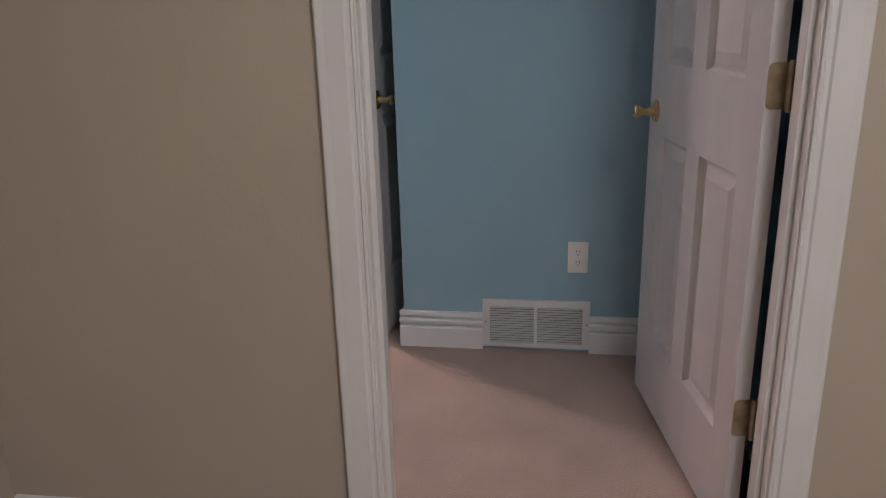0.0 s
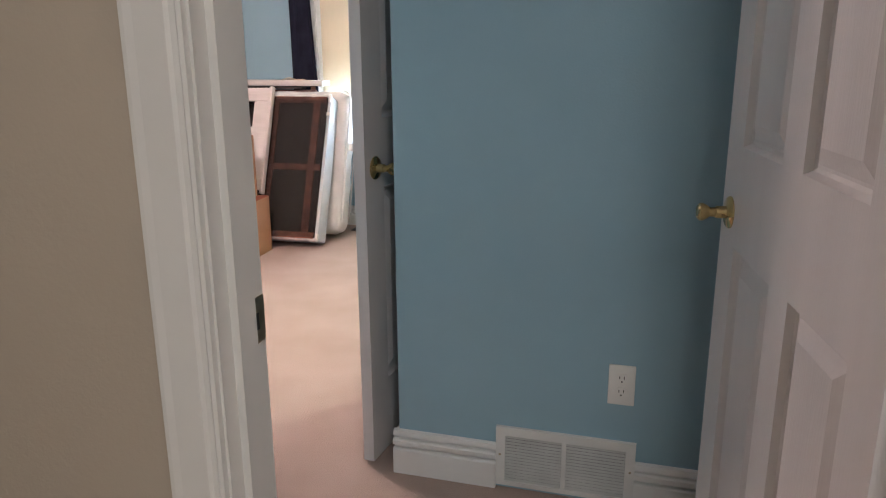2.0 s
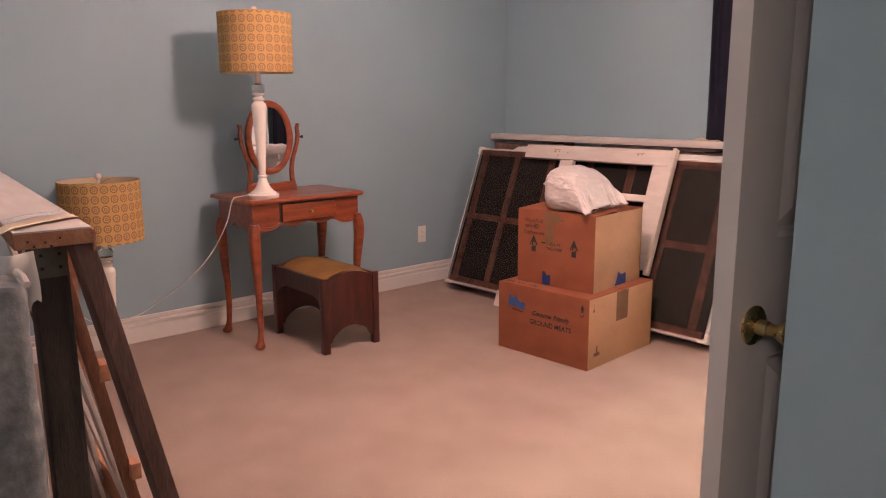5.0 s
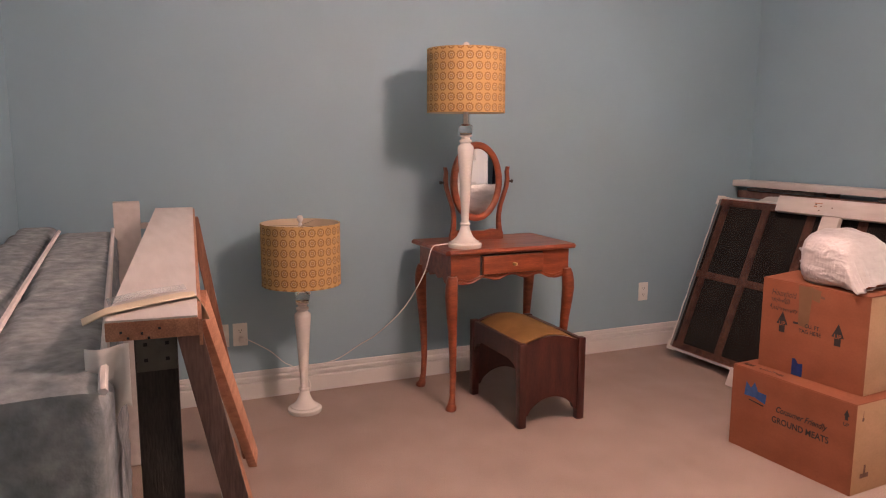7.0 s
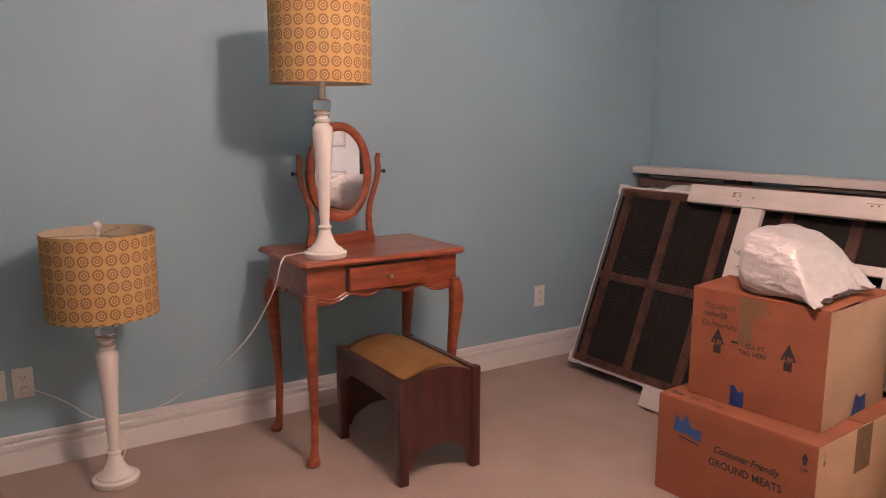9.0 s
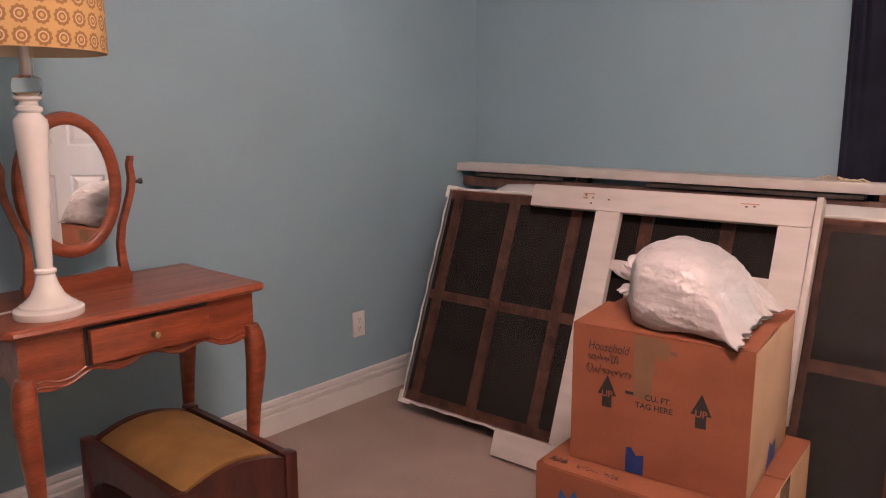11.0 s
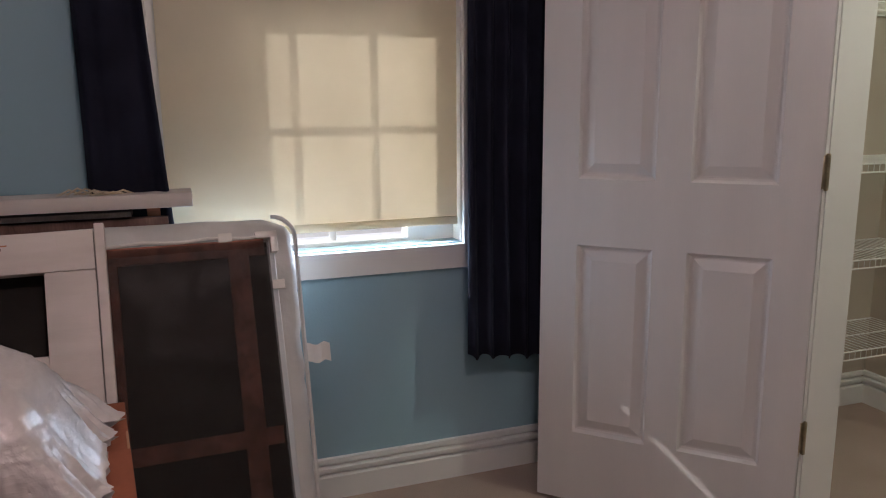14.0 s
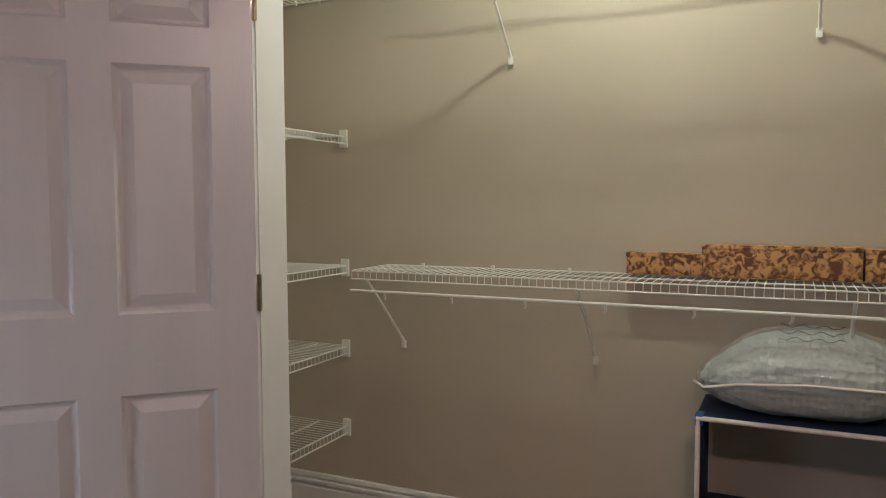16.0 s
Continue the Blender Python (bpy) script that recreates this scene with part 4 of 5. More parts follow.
# ---------- the two lamps ----------
def lamp(x, y, z, turn, label, low=0.0):
    """A turned lamp; low: how far the shade has slipped down its harp."""
    t = thing("table_lamp", label, "lamp", pose(x, y, z, 0, 0, turn), "matching lamps")
    bm = bmesh.new()
    lathe(bm, [(0, 0), (0.079, 0), (0.081, 0.004), (0.081, 0.018), (0.077, 0.022), (0.068, 0.024), (0.066, 0.030), (0.056, 0.036), (0.040, 0.052), (0.028, 0.078), (0.022, 0.100), (0.021, 0.106)], 40)
    part("foot", bm, M_CERAMIC, t, smooth=True)
    bm = bmesh.new()
    lathe(bm, [(0, 0.105), (0.021, 0.105), (0.0255, 0.110), (0.0255, 0.116), (0.019, 0.120), (0.0175, 0.126), (0.019, 0.150), (0.023, 0.23), (0.029, 0.33), (0.036, 0.43), (0.039, 0.468), (0.037, 0.482), (0.027, 0.492), (0.024, 0.497), (0.030, 0.503), (0.030, 0.511), (0.022, 0.516), (0.020, 0.524), (0.030, 0.530), (0.030, 0.536), (0, 0.537)], 36)
    part("column", bm, M_CERAMIC, t, smooth=True)
    bm = bmesh.new()
    lathe(bm, [(0, 0.537), (0.022, 0.537), (0.033, 0.545), (0.035, 0.562), (0.032, 0.578), (0.018, 0.586), (0.0, 0.587)], 28)
    part("acrylic_collar", bm, M_CLEAR, t, "clear acrylic collar", True)
    bm = bmesh.new()
    lathe(bm, [(0, 0.586), (0.012, 0.586), (0.012, 0.66), (0.017, 0.664), (0.017, 0.71), (0.014, 0.714), (0, 0.715)], 20)
    part("socket", bm, M_CERAMIC, t, smooth=True)
    bm = bmesh.new()
    tube(bm, [(0.0, 0.035, 0.69), (0.0, 0.037, 0.66), (0.0, 0.037, 0.585)], 0.0012, 5)
    bmesh.ops.create_uvsphere(bm, u_segments=12, v_segments=8, radius=0.008, matrix=Matrix.Translation((0, 0.037, 0.578)))
    tube(bm, [(0, 0.012, 0.69), (0, 0.035, 0.69)], 0.003, 6)
    part("pull_chain", bm, M_CERAMIC, t, "white pull chain with a bead", True)
    Z0, Z1, R = 0.638 - low, 0.928 - low, 0.183
    top = pose(0, 0, -low)
    bm = bmesh.new()
    lathe(bm, [(R - 0.002, Z0), (R, Z0), (R, Z1), (R - 0.002, Z1)], 64)
    sh = part("shade", bm, M_SHADE, t, "yellow drum shade printed with rows of rings", True)
    bm = bmesh.new()
    lathe(bm, [(R - 0.0022, Z1), (R - 0.0042, Z1), (R - 0.0042, Z0), (R - 0.0022, Z0)], 64)
    part("liner", bm, M_LINER, sh, "cream inner liner", True)
    bm = bmesh.new()
    for a in (0.3, 0.3 + 2.094, 0.3 + 4.189):
        tube(bm, [(0.006 * math.cos(a), 0.006 * math.sin(a), 0.915), ((R - 0.004) * math.cos(a), (R - 0.004) * math.sin(a), 0.918)], 0.0016, 6)
    tube(bm, [(0, 0, 0.715), (0.0, 0.045, 0.76), (0.0, 0.05, 0.83), (0.0, 0.02, 0.90), (0, 0, 0.915), (0.0, -0.02, 0.90), (0.0, -0.05, 0.83), (0.0, -0.045, 0.76), (0, 0, 0.715)], 0.0018, 6)
    part("harp", bm, M_HINGE, t, "wire harp and shade spider", True, top)
    bm = bmesh.new()
    lathe(bm, [(0, 0.913), (0.009, 0.913), (0.009, 0.922), (0.006, 0.928), (0.008, 0.932), (0.013, 0.938), (0.0155, 0.948), (0.013, 0.957), (0.006, 0.962), (0, 0.963)], 20)
    part("finial", bm, M_CERAMIC, t, "white ball finial", True, top)
    bm = bmesh.new()
    lathe(bm, [(0, 0.715), (0.014, 0.715), (0.016, 0.74), (0.028, 0.78), (0.030, 0.80), (0.02, 0.825), (0, 0.832)], 20)
    part("bulb", bm, M_CERAMIC, t, "unlit white bulb", True)
    return t


lamp(-4.095, 3.53, 0.786, 40, "white turned lamp, yellow ring-print drum shade, on the vanity")
lamp(-4.29, 2.775, 0.0, 10, "white turned lamp, yellow ring-print drum shade, on the carpet", 0.012)


def cord(name, pts, label, parent=None, r=0.0028):
    """A soft cable through the points."""
    out = []
    p = [Vector(q) for q in pts]
    for i in range(len(p) - 1):
        a, b, c, d = p[max(i - 1, 0)], p[i], p[i + 1], p[min(i + 2, len(p) - 1)]
        for k in range(8):
            u = k / 8
            out.append(0.5 * ((2 * b) + (c - a) * u + (2 * a - 5 * b + 4 * c - d) * u * u + (3 * b - a - 3 * c + d) * u ** 3))
    out.append(p[-1])
    t = thing(name, label, "cable")
    bm = bmesh.new()
    tube(bm, out, r, 6)
    part("cable", bm, M_CORD, t, smooth=True)
    return t


cord("power_cable", [(-4.16, 3.47, 0.796), (-4.15, 3.42, 0.795), (-4.14, 3.375, 0.779), (-4.16, 3.34, 0.65), (-4.22, 3.26, 0.48), (-4.34, 3.16, 0.33), (-4.45, 3.10, 0.25), (-4.50, 3.00, 0.175), (-4.53, 2.90, 0.146), (-4.545, 2.80, 0.147)], "white lamp cord hanging from the vanity to the floor lamp")
cord("power_cable", [(WEST + 0.03, 2.535, 0.325), (-4.51, 2.60, 0.29), (-4.50, 2.66, 0.25), (-4.50, 2.72, 0.19), (-4.50, 2.78, 0.15), (-4.45, 2.84, 0.08), (-4.37, 2.80, 0.012)], "white lamp cord from the wall outlet to the floor lamp", r=0.0022)
pl = thing("lamp_plug", "white plug in the wall outlet", "plug")
boxes("plug", M_CORD, pl, ((WEST + 0.007, 2.512, 0.302), (WEST + 0.034, 2.538, 0.326)), bevel=0.004)


# ---------- cardboard boxes ----------
def lettering(name, text, x, z, size, mat, parent, y=-0.0015, shear=0.0, squash=1.0, spacing=1.0):
    """Printed words on a box front (local x, z), as flat mesh."""
    cu = bpy.data.curves.new(name, "FONT")
    cu.offset = (0.02 if name != "handwriting" else -0.004) * size
    cu.body, cu.size, cu.align_x, cu.shear, cu.space_character = text, size, "CENTER", shear, spacing
    tmp = new(name, cu)
    me = bpy.data.meshes.new_from_object(tmp.evaluated_get(bpy.context.evaluated_depsgraph_get()))
    bpy.data.objects.remove(tmp)
    me.materials.clear()
    me.materials.append(mat)
    ob = new(name, me)
    ob.matrix_basis = Matrix.Translation((x, y, z)) @ Euler((radians(90), 0, 0)).to_matrix().to_4x4() @ Matrix.Diagonal((squash, 1, 1, 1))
    ob.parent = parent
    return ob


def flat(name, outline, mat, parent, y=-0.001, label=""):
    bm = bmesh.new()
    bm.faces.new([bm.verts.new((a, y, b)) for a, b in outline])
    ob = part(name, bm, mat, parent, label)
    return ob


def scrawl(name, x0, z0, w, h, seed, parent, mat):
    """Pen strokes of a handwritten line that cannot be read."""
    rng = random.Random(seed)
    bm = bmesh.new()
    pts = []
    n = 34
    for i in range(n):
        u = i / (n - 1)
        pts.append((x0 + w * u + 0.004 * math.sin(i * 2.1), -0.001, z0 + h * (0.5 + 0.45 * math.sin(i * 1.9 + rng.uniform(-0.9, 0.9))) * (1.0 if rng.random() > 0.25 else 1.5)))
    tube(bm, pts, 0.0012, 4)
    return part(name, bm, mat, parent)


def carton(name, w, d, h, m, label, open_top=False):
    t = thing(name, label, "box", m, "cardboard boxes")
    bm = bmesh.new()
    th = 0.004
    box(bm, (0, 0, 0), (w, th, h), None, 0.0015)
    part("front_panel", bm, M_CARD, t)
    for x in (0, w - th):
        boxes("side_panel", M_CARDLIT if x else M_CARD, t, ((x, th, 0), (x + th, d - th, h)), bevel=0.001)
    boxes("back_panel", M_CARD, t, ((0, d - th, 0), (w, d, h)), bevel=0.001)
    boxes("bottom_panel", M_CARD, t, ((th, th, 0), (w - th, d - th, th)))
    return t


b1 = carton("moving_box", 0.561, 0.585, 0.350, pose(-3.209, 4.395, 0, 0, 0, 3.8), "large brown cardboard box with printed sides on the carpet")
for y0_, y1_, z_ in ((0, 0.29, 0.3505), (0.295, 0.585, 0.3505)):
    bm = bmesh.new()
    box(bm, (0.001, y0_ + 0.001, z_), (0.560, y1_ - 0.001, z_ + 0.004), None, 0.001)
    part("flap", bm, M_CARD, b1)
boxes("packing_tape", M_TAPE, b1, ((0.5612, 0.24, 0.20), (0.5618, 0.345, 0.350)))
flat("logo", [(0.066, 0.238), (0.074, 0.300), (0.098, 0.276), (0.116, 0.306), (0.134, 0.270), (0.176, 0.268), (0.172, 0.226), (0.12, 0.240)], M_LOGO, b1, label="blue printed mark")
flat("printed_bar", [(0.09, 0.222), (0.165, 0.214), (0.165, 0.219), (0.09, 0.227)], M_INK, b1)
lettering("printed_words", "Consumer Friendly", 0.335, 0.215, 0.034, M_INK, b1, shear=0.35, squash=0.85)
lettering("printed_words", "GROUND MEATS", 0.335, 0.168, 0.036, M_INK, b1, squash=0.92)


def up_arrow(x, z, s, parent, y=-0.0012, word=True):
    a = flat("up_arrow", [(x - 0.15 * s, z), (x + 0.15 * s, z), (x + 0.15 * s, z + 0.38 * s), (x + 0.29 * s, z + 0.38 * s), (x, z + s), (x - 0.29 * s, z + 0.38 * s), (x - 0.15 * s, z + 0.38 * s)], M_INK, parent, y, "black printed arrow")
    if word:
        lettering("arrow_word", "UP", x, z + 0.33 * s, 0.28 * s, M_CARD, parent, y - 0.0012)
    return a


up_arrow(0.525, 0.285, 0.040, b1, word=False)
lettering("printed_words", "UP", 0.525, 0.262, 0.018, M_INK, b1)
# prints on the side painted paler as lit
for y_, z_, w_, h_ in ((0.035, 0.285, 0.012, 0.040), (0.28, 0.272, 0.028, 0.026), (0.05, 0.06, 0.05, 0.05)):
    bm = bmesh.new()
    bm.faces.new([bm.verts.new((0.5622, y_ + a * w_, z_ + b * h_)) for a, b in ((0, 0), (1, 0), (1, 0.35), (0.62, 0.35), (0.62, 1), (0.38, 1), (0.38, 0.35), (0, 0.35))])
    part("printed_mark", bm, M_INKPALE, b1)

for x_, w_ in ((0.02, 0.05), (0.10, 0.12)):
    sc_ = scrawl("pen_marks", 0, 0, w_, 0.022, int(w_ * 1000), b1, M_INKPALE)
    sc_.matrix_basis = pose(x_, 0.03, 0.3548, -90, 0, 0)
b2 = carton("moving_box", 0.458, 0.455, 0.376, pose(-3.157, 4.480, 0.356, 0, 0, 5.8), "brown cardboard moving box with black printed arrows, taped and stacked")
for i, (lo, hi, ang) in enumerate((((0.0, 0.0), (0.458, 0.222), 2.5), ((0.0, 0.232), (0.458, 0.455), -2.0))):
    bm = bmesh.new()
    box(bm, (0, 0, 0), (0.458, 0.222, 0.004), None, 0.001)
    hinge_y = 0.0 if i == 0 else 0.455
    mm = Matrix.Translation((0, hinge_y, 0.3765)) @ Euler((radians(ang if i == 0 else -ang), 0, 0)).to_matrix().to_4x4() @ Matrix.Translation((0, 0 if i == 0 else -0.222, 0))
    part("flap", bm, M_CARD, b2, m=mm)
flat("packing_tape", [(0.165, 0.374), (0.226, 0.374), (0.224, 0.31), (0.216, 0.205), (0.172, 0.212), (0.170, 0.30)], M_TAPE, b2, -0.0008, "brown packing tape")
flat("packing_tape", [(0.226, 0.372), (0.262, 0.366), (0.258, 0.318), (0.226, 0.326)], M_TAPE, b2, -0.0009)
flat("blue_tape", [(0.158, 0.002), (0.206, 0.002), (0.206, 0.058), (0.186, 0.052), (0.172, 0.072), (0.158, 0.070)], M_BLUETAPE, b2, -0.0012, "torn blue tape")
bm = bmesh.new()
bm.faces.new([bm.verts.new((0.4592, y_, z_)) for y_, z_ in ((0.20, 0.004), (0.31, 0.004), (0.305, 0.06), (0.26, 0.055), (0.23, 0.075), (0.215, 0.03))])
part("blue_tape", bm, M_BLUETAPE, b2, "torn blue tape")
up_arrow(0.101, 0.166, 0.088, b2)
up_arrow(0.343, 0.166, 0.088, b2)
lettering("printed_words", "CU. FT.", 0.236, 0.208, 0.021, M_INK, b2)
lettering("printed_words", "TAG HERE", 0.226, 0.184, 0.021, M_INK, b2)
flat("printed_bar", [(0.150, 0.214), (0.172, 0.214), (0.172, 0.222), (0.150, 0.222)], M_INK, b2)
for i_, (x_, z_, w_) in enumerate(((0.034, 0.316, 0.130), (0.045, 0.284, 0.085), (0.040, 0.252, 0.125))):
    if i_ == 0:
        lettering("handwriting", "Household", x_ + w_ / 2, z_, 0.035, M_INK, b2, shear=0.3, squash=0.72)
    else:
        scrawl("handwriting", x_, z_, w_, 0.020, 5 + i_, b2, M_INK)
flat("printed_bar", [(0.262, 0.338), (0.278, 0.335), (0.278, 0.344), (0.262, 0.347)], M_INKPALE, b2)


# ---------- bag of packing on the box ----------
def plastic_bag():
    """A stuffed bag, knotted at one end, with a ragged flat seam at the other."""
    t = thing("plastic_bag", "crumpled white plastic bag stuffed full, lying on the box", "bag", pose(-2.910, 4.664, 0.735, 0, 0, 4))
    bm = bmesh.new()
    nu, na = 110, 168
    rows = []
    for i in range(nu + 1):
        u = i / nu
        belly = math.sin(math.pi * min(1.0, 0.06 + u * 0.94) ** 0.80) ** 0.46 if u < 0.999 else 0.0
        belly = max(belly, 0.0)
        hy = (0.016 + 0.152 * (1 - math.exp(-u / 0.085))) + 0.022 * max(0.0, (u - 0.8) / 0.2)
        hz = 0.016 + 0.098 * belly * (1.0 - 0.16 * u)
        if u > 0.70:
            hz = hz * (1 - ((u - 0.70) / 0.30) ** 1.8) + 0.004 * min(1.0, (u - 0.70) / 0.2)
        zc = max(hz * 0.98, 0.085 * (1 - u / 0.25) if u < 0.25 else 0.0) + 0.026 * max(0.0, (u - 0.70) / 0.30) ** 2
        row = []
        for k in range(na):
            a = 2 * math.pi * k / na
            c, s_ = math.cos(a), math.sin(a)
            cy = math.copysign(abs(c) ** 0.58, c) * hy
            cz = math.copysign(abs(s_) ** 0.66, s_) * hz
            x = -0.158 + 0.318 * u
            lap = max(0.0, (u - 0.80) / 0.20)
            x += lap * (0.022 * noise.noise(Vector((cy * 30, 2, 5))) + 0.014 * noise.noise(Vector((cy * 85, 7, 1))) + (0.008 if cy < 0 else 0.018) * (abs(cy) / 0.19) ** 3)
            z = zc + cz
            if lap and cy < 0:
                z -= lap * 0.018 * (cy / 0.17) ** 2
            p = Vector((x, cy, z))
            q = p * 10
            fold = 0.013 * noise.noise(q * 0.75 + Vector((3, 1, 7))) + 0.0065 * noise.noise(q * 1.9 + Vector((1, 5, 2)))
            crease = 0.0022 * (1 - abs(noise.noise(Vector((q.x * 1.5, q.y * 1.5, q.z * 4.2)) + Vector((9, 2, 4)))) * 3) + 0.0013 * (1 - abs(noise.noise(Vector((q.x * 2.4 + q.z, q.y * 2.4, q.z * 10)))) * 3) + 0.0013 * (1 - abs(noise.noise(q * 9)) * 3)
            gather = 0.016 * noise.noise(Vector((3.2 * c, 3.2 * s_, 4.0 + u))) * max(0.0, 1 - u / 0.22) * min(1.0, u * 14) + 0.010 * lap * noise.noise(Vector((cy * 45, 3, 3)))
            n = Vector((0, c * 0.9, s_))
            p += n * (fold * belly + crease * min(1.0, u * 6) * (1 - 0.7 * lap) + gather)
            p.z = max(p.z, 0.002)
            row.append(bm.verts.new(p))
        rows.append(row)
    for ra, rb in zip(rows, rows[1:]):
        for k in range(na):
            bm.faces.new((ra[k], ra[(k + 1) % na], rb[(k + 1) % na], rb[k]))
    part("bag_body", bm, M_BAG, t, smooth=True)
    for cx, cy, cz, ry, yaw, s in ((-0.146, 0.012, 0.098, -34, 176, 0.90), (-0.148, -0.006, 0.080, 30, 190, 0.72)):
        bm = bmesh.new()
        g = []
        for i in range(15):
            u = i / 14
            row = []
            for k in range(40):
                a = 2 * math.pi * k / 40
                r = (0.014 + 0.040 * u ** 0.7 - 0.012 * u ** 4) * s * (1 + u * (0.55 * noise.noise(Vector((1.6 * math.cos(a), 1.6 * math.sin(a), yaw + u))) + 0.30 * noise.noise(Vector((4.0 * math.cos(a), 4.0 * math.sin(a), yaw + 2 * u)))))
                row.append(bm.verts.new(((0.066 * u + 0.03 * noise.noise(Vector((2.2 * math.cos(a), 2.2 * math.sin(a), yaw * 0.37))) * u * u) * s, r * math.cos(a), r * math.sin(a) * 0.8)))
            g.append(row)
        for a_, b_ in zip(g, g[1:]):
            for k in range(40):
                bm.faces.new((a_[k], a_[(k + 1) % 40], b_[(k + 1) % 40], b_[k]))
        cap = bm.verts.new((0.040 * s, 0, 0))
        for k in range(40):
            bm.faces.new((g[-1][k], g[-1][(k + 1) % 40], cap))
        part("knotted_end", bm, M_BAG, t, "gathered loose end of the bag", True, pose(cx, cy, cz, 0, 0, yaw) @ pose(0, 0, 0, 0, ry, 0))


plastic_bag()


# ---------- box spring, mattress and bed parts under the window wall ----------
def lean(x, y, z, yaw, back):
    return pose(x, y, z, 0, 0, yaw) @ pose(0, 0, 0, -back, 0, 0)


wrap_film = film_material("creased_clear_wrap", (0.05, 0.045, 0.04), 0.07, 0.30, 0.4)
M_GAUZE = film_material("dark_gauze_dust_cover", (0.030, 0.026, 0.023), 0.60, 0.7, 0.15)
M_GAUZE.node_tree.nodes["Principled BSDF"].inputs["Specular IOR Level"].default_value = 0.2
bs = thing("box_spring", "twin box spring leaning on its side with dark dust cover", "box spring", lean(-4.318, 4.988, 0.060, 2.3, 21.1))
BL, BH, BT = 1.923, 0.968, 0.16
bm = bmesh.new()
box(bm, (0, 0.018, 0), (BL, BT, BH), None, 0.022)
part("ticking", bm, M_TICKING, bs, "pale blue quilted border", True)
# Dark sheet paints the shade of the hollow behind the slats.
boxes("cavity_shade_panel", M_CAVITY, bs, ((0.022, 0.0125, 0.022), (BL - 0.022, 0.0140, BH - 0.022)))
bm = bmesh.new()
nx_, nz_ = 60, 30
gr = []
for i in range(nx_ + 1):
    row = []
    for j in range(nz_ + 1):
        u, v = i / nx_, j / nz_
        x, z = 0.020 + (BL - 0.040) * u, 0.020 + (BH - 0.040) * v
        sag = 0.004 * (abs(math.sin(math.pi * (u * 6 + 0.1))) * abs(math.sin(math.pi * 2 * v))) + 0.002 * noise.noise(Vector((x * 9, z * 9, 3)))
        row.append(bm.verts.new((x, -0.006 + 0.6 * sag, z)))
    gr.append(row)
for i in range(nx_):
    for j in range(nz_):
        bm.faces.new((gr[i][j], gr[i + 1][j], gr[i + 1][j + 1], gr[i][j + 1]))
part("dust_cover", bm, M_GAUZE, bs, "thin dark dust cover cloth", True)
for x in [0.075 + i * 0.2925 for i in range(7)]:
    bm = bmesh.new()
    box(bm, (x - 0.024, 0.0005, 0.03), (x + 0.024, 0.010, BH - 0.03), None, 0.002)
    part("slat", bm, M_SLATDARK, bs)
boxes("centre_slat", M_SLATDARK, bs, ((0.03, -0.001, BH / 2 - 0.022), (BL - 0.03, 0.0085, BH / 2 + 0.018)))
for z in (0.026, BH - 0.045):
    boxes("edge_slat", M_SLATDARK, bs, ((0.03, 0.001, z - 0.01), (BL - 0.03, 0.011, z + 0.03)))
for x, z in ((0, 0), (0, BH), (BL, 0), (BL, BH)):
    bm = bmesh.new()
    sx, sz = (1 if x == 0 else -1), (1 if z == 0 else -1)
    for a, b in (((x - sx * 0.003, z - sz * 0.003), (x + sx * 0.05, z + sz * 0.014)), ((x - sx * 0.003, z - sz * 0.003), (x + sx * 0.014, z + sz * 0.05))):
        box(bm, (min(a[0], b[0]), -0.005, min(a[1], b[1])), (max(a[0], b[0]), 0.02, max(a[1], b[1])), None, 0.003)
    part("corner_guard", bm, M_PLATE, bs, "white plastic corner guard", True)
for x, z in ((BL - 0.12, BH - 0.006), (BL - 0.006, BH - 0.13)):
    boxes("staple_tab", M_PLATE, bs, ((x - 0.016, -0.004, z - 0.012), (x + 0.016, 0.004, z + 0.010)), bevel=0.002)
for pts in ([(0.010 + 0.003 * math.sin(k * 1.7), 0.002, 0.02 + (BH - 0.04) * k / 24) for k in range(25)], [(0.02 + (BL - 0.04) * k / 40, 0.002, 0.008 + 0.003 * math.sin(k * 2.3)) for k in range(41)], [(0.02 + (BL - 0.04) * k / 40, 0.002, BH - 0.008 + 0.003 * math.sin(k * 1.9)) for k in range(41)]):
    bm = bmesh.new()
    tube(bm, pts, 0.0042, 6)
    part("edge_piping", bm, M_PLATE, bs, "white plastic edge piping", True)
bm = bmesh.new()
gr = []
for i in range(25):
    row = []
    for j in range(41):
        x, z = BL - 0.46 + 0.44 * i / 24, 0.05 + 0.88 * j / 40
        row.append(bm.verts.new((x, -0.009 + 0.004 * noise.noise(Vector((x * 7 + z * 9, z * 16 - x * 5, 1))) + 0.003 * noise.noise(Vector((x * 25, z * 25, 4))), z)))
    gr.append(row)
for i in range(24):
    for j in range(40):
        bm.faces.new((gr[i][j], gr[i + 1][j], gr[i + 1][j + 1], gr[i][j + 1]))
part("plastic_wrap", bm, wrap_film, bs, "creased clear plastic wrap", True)


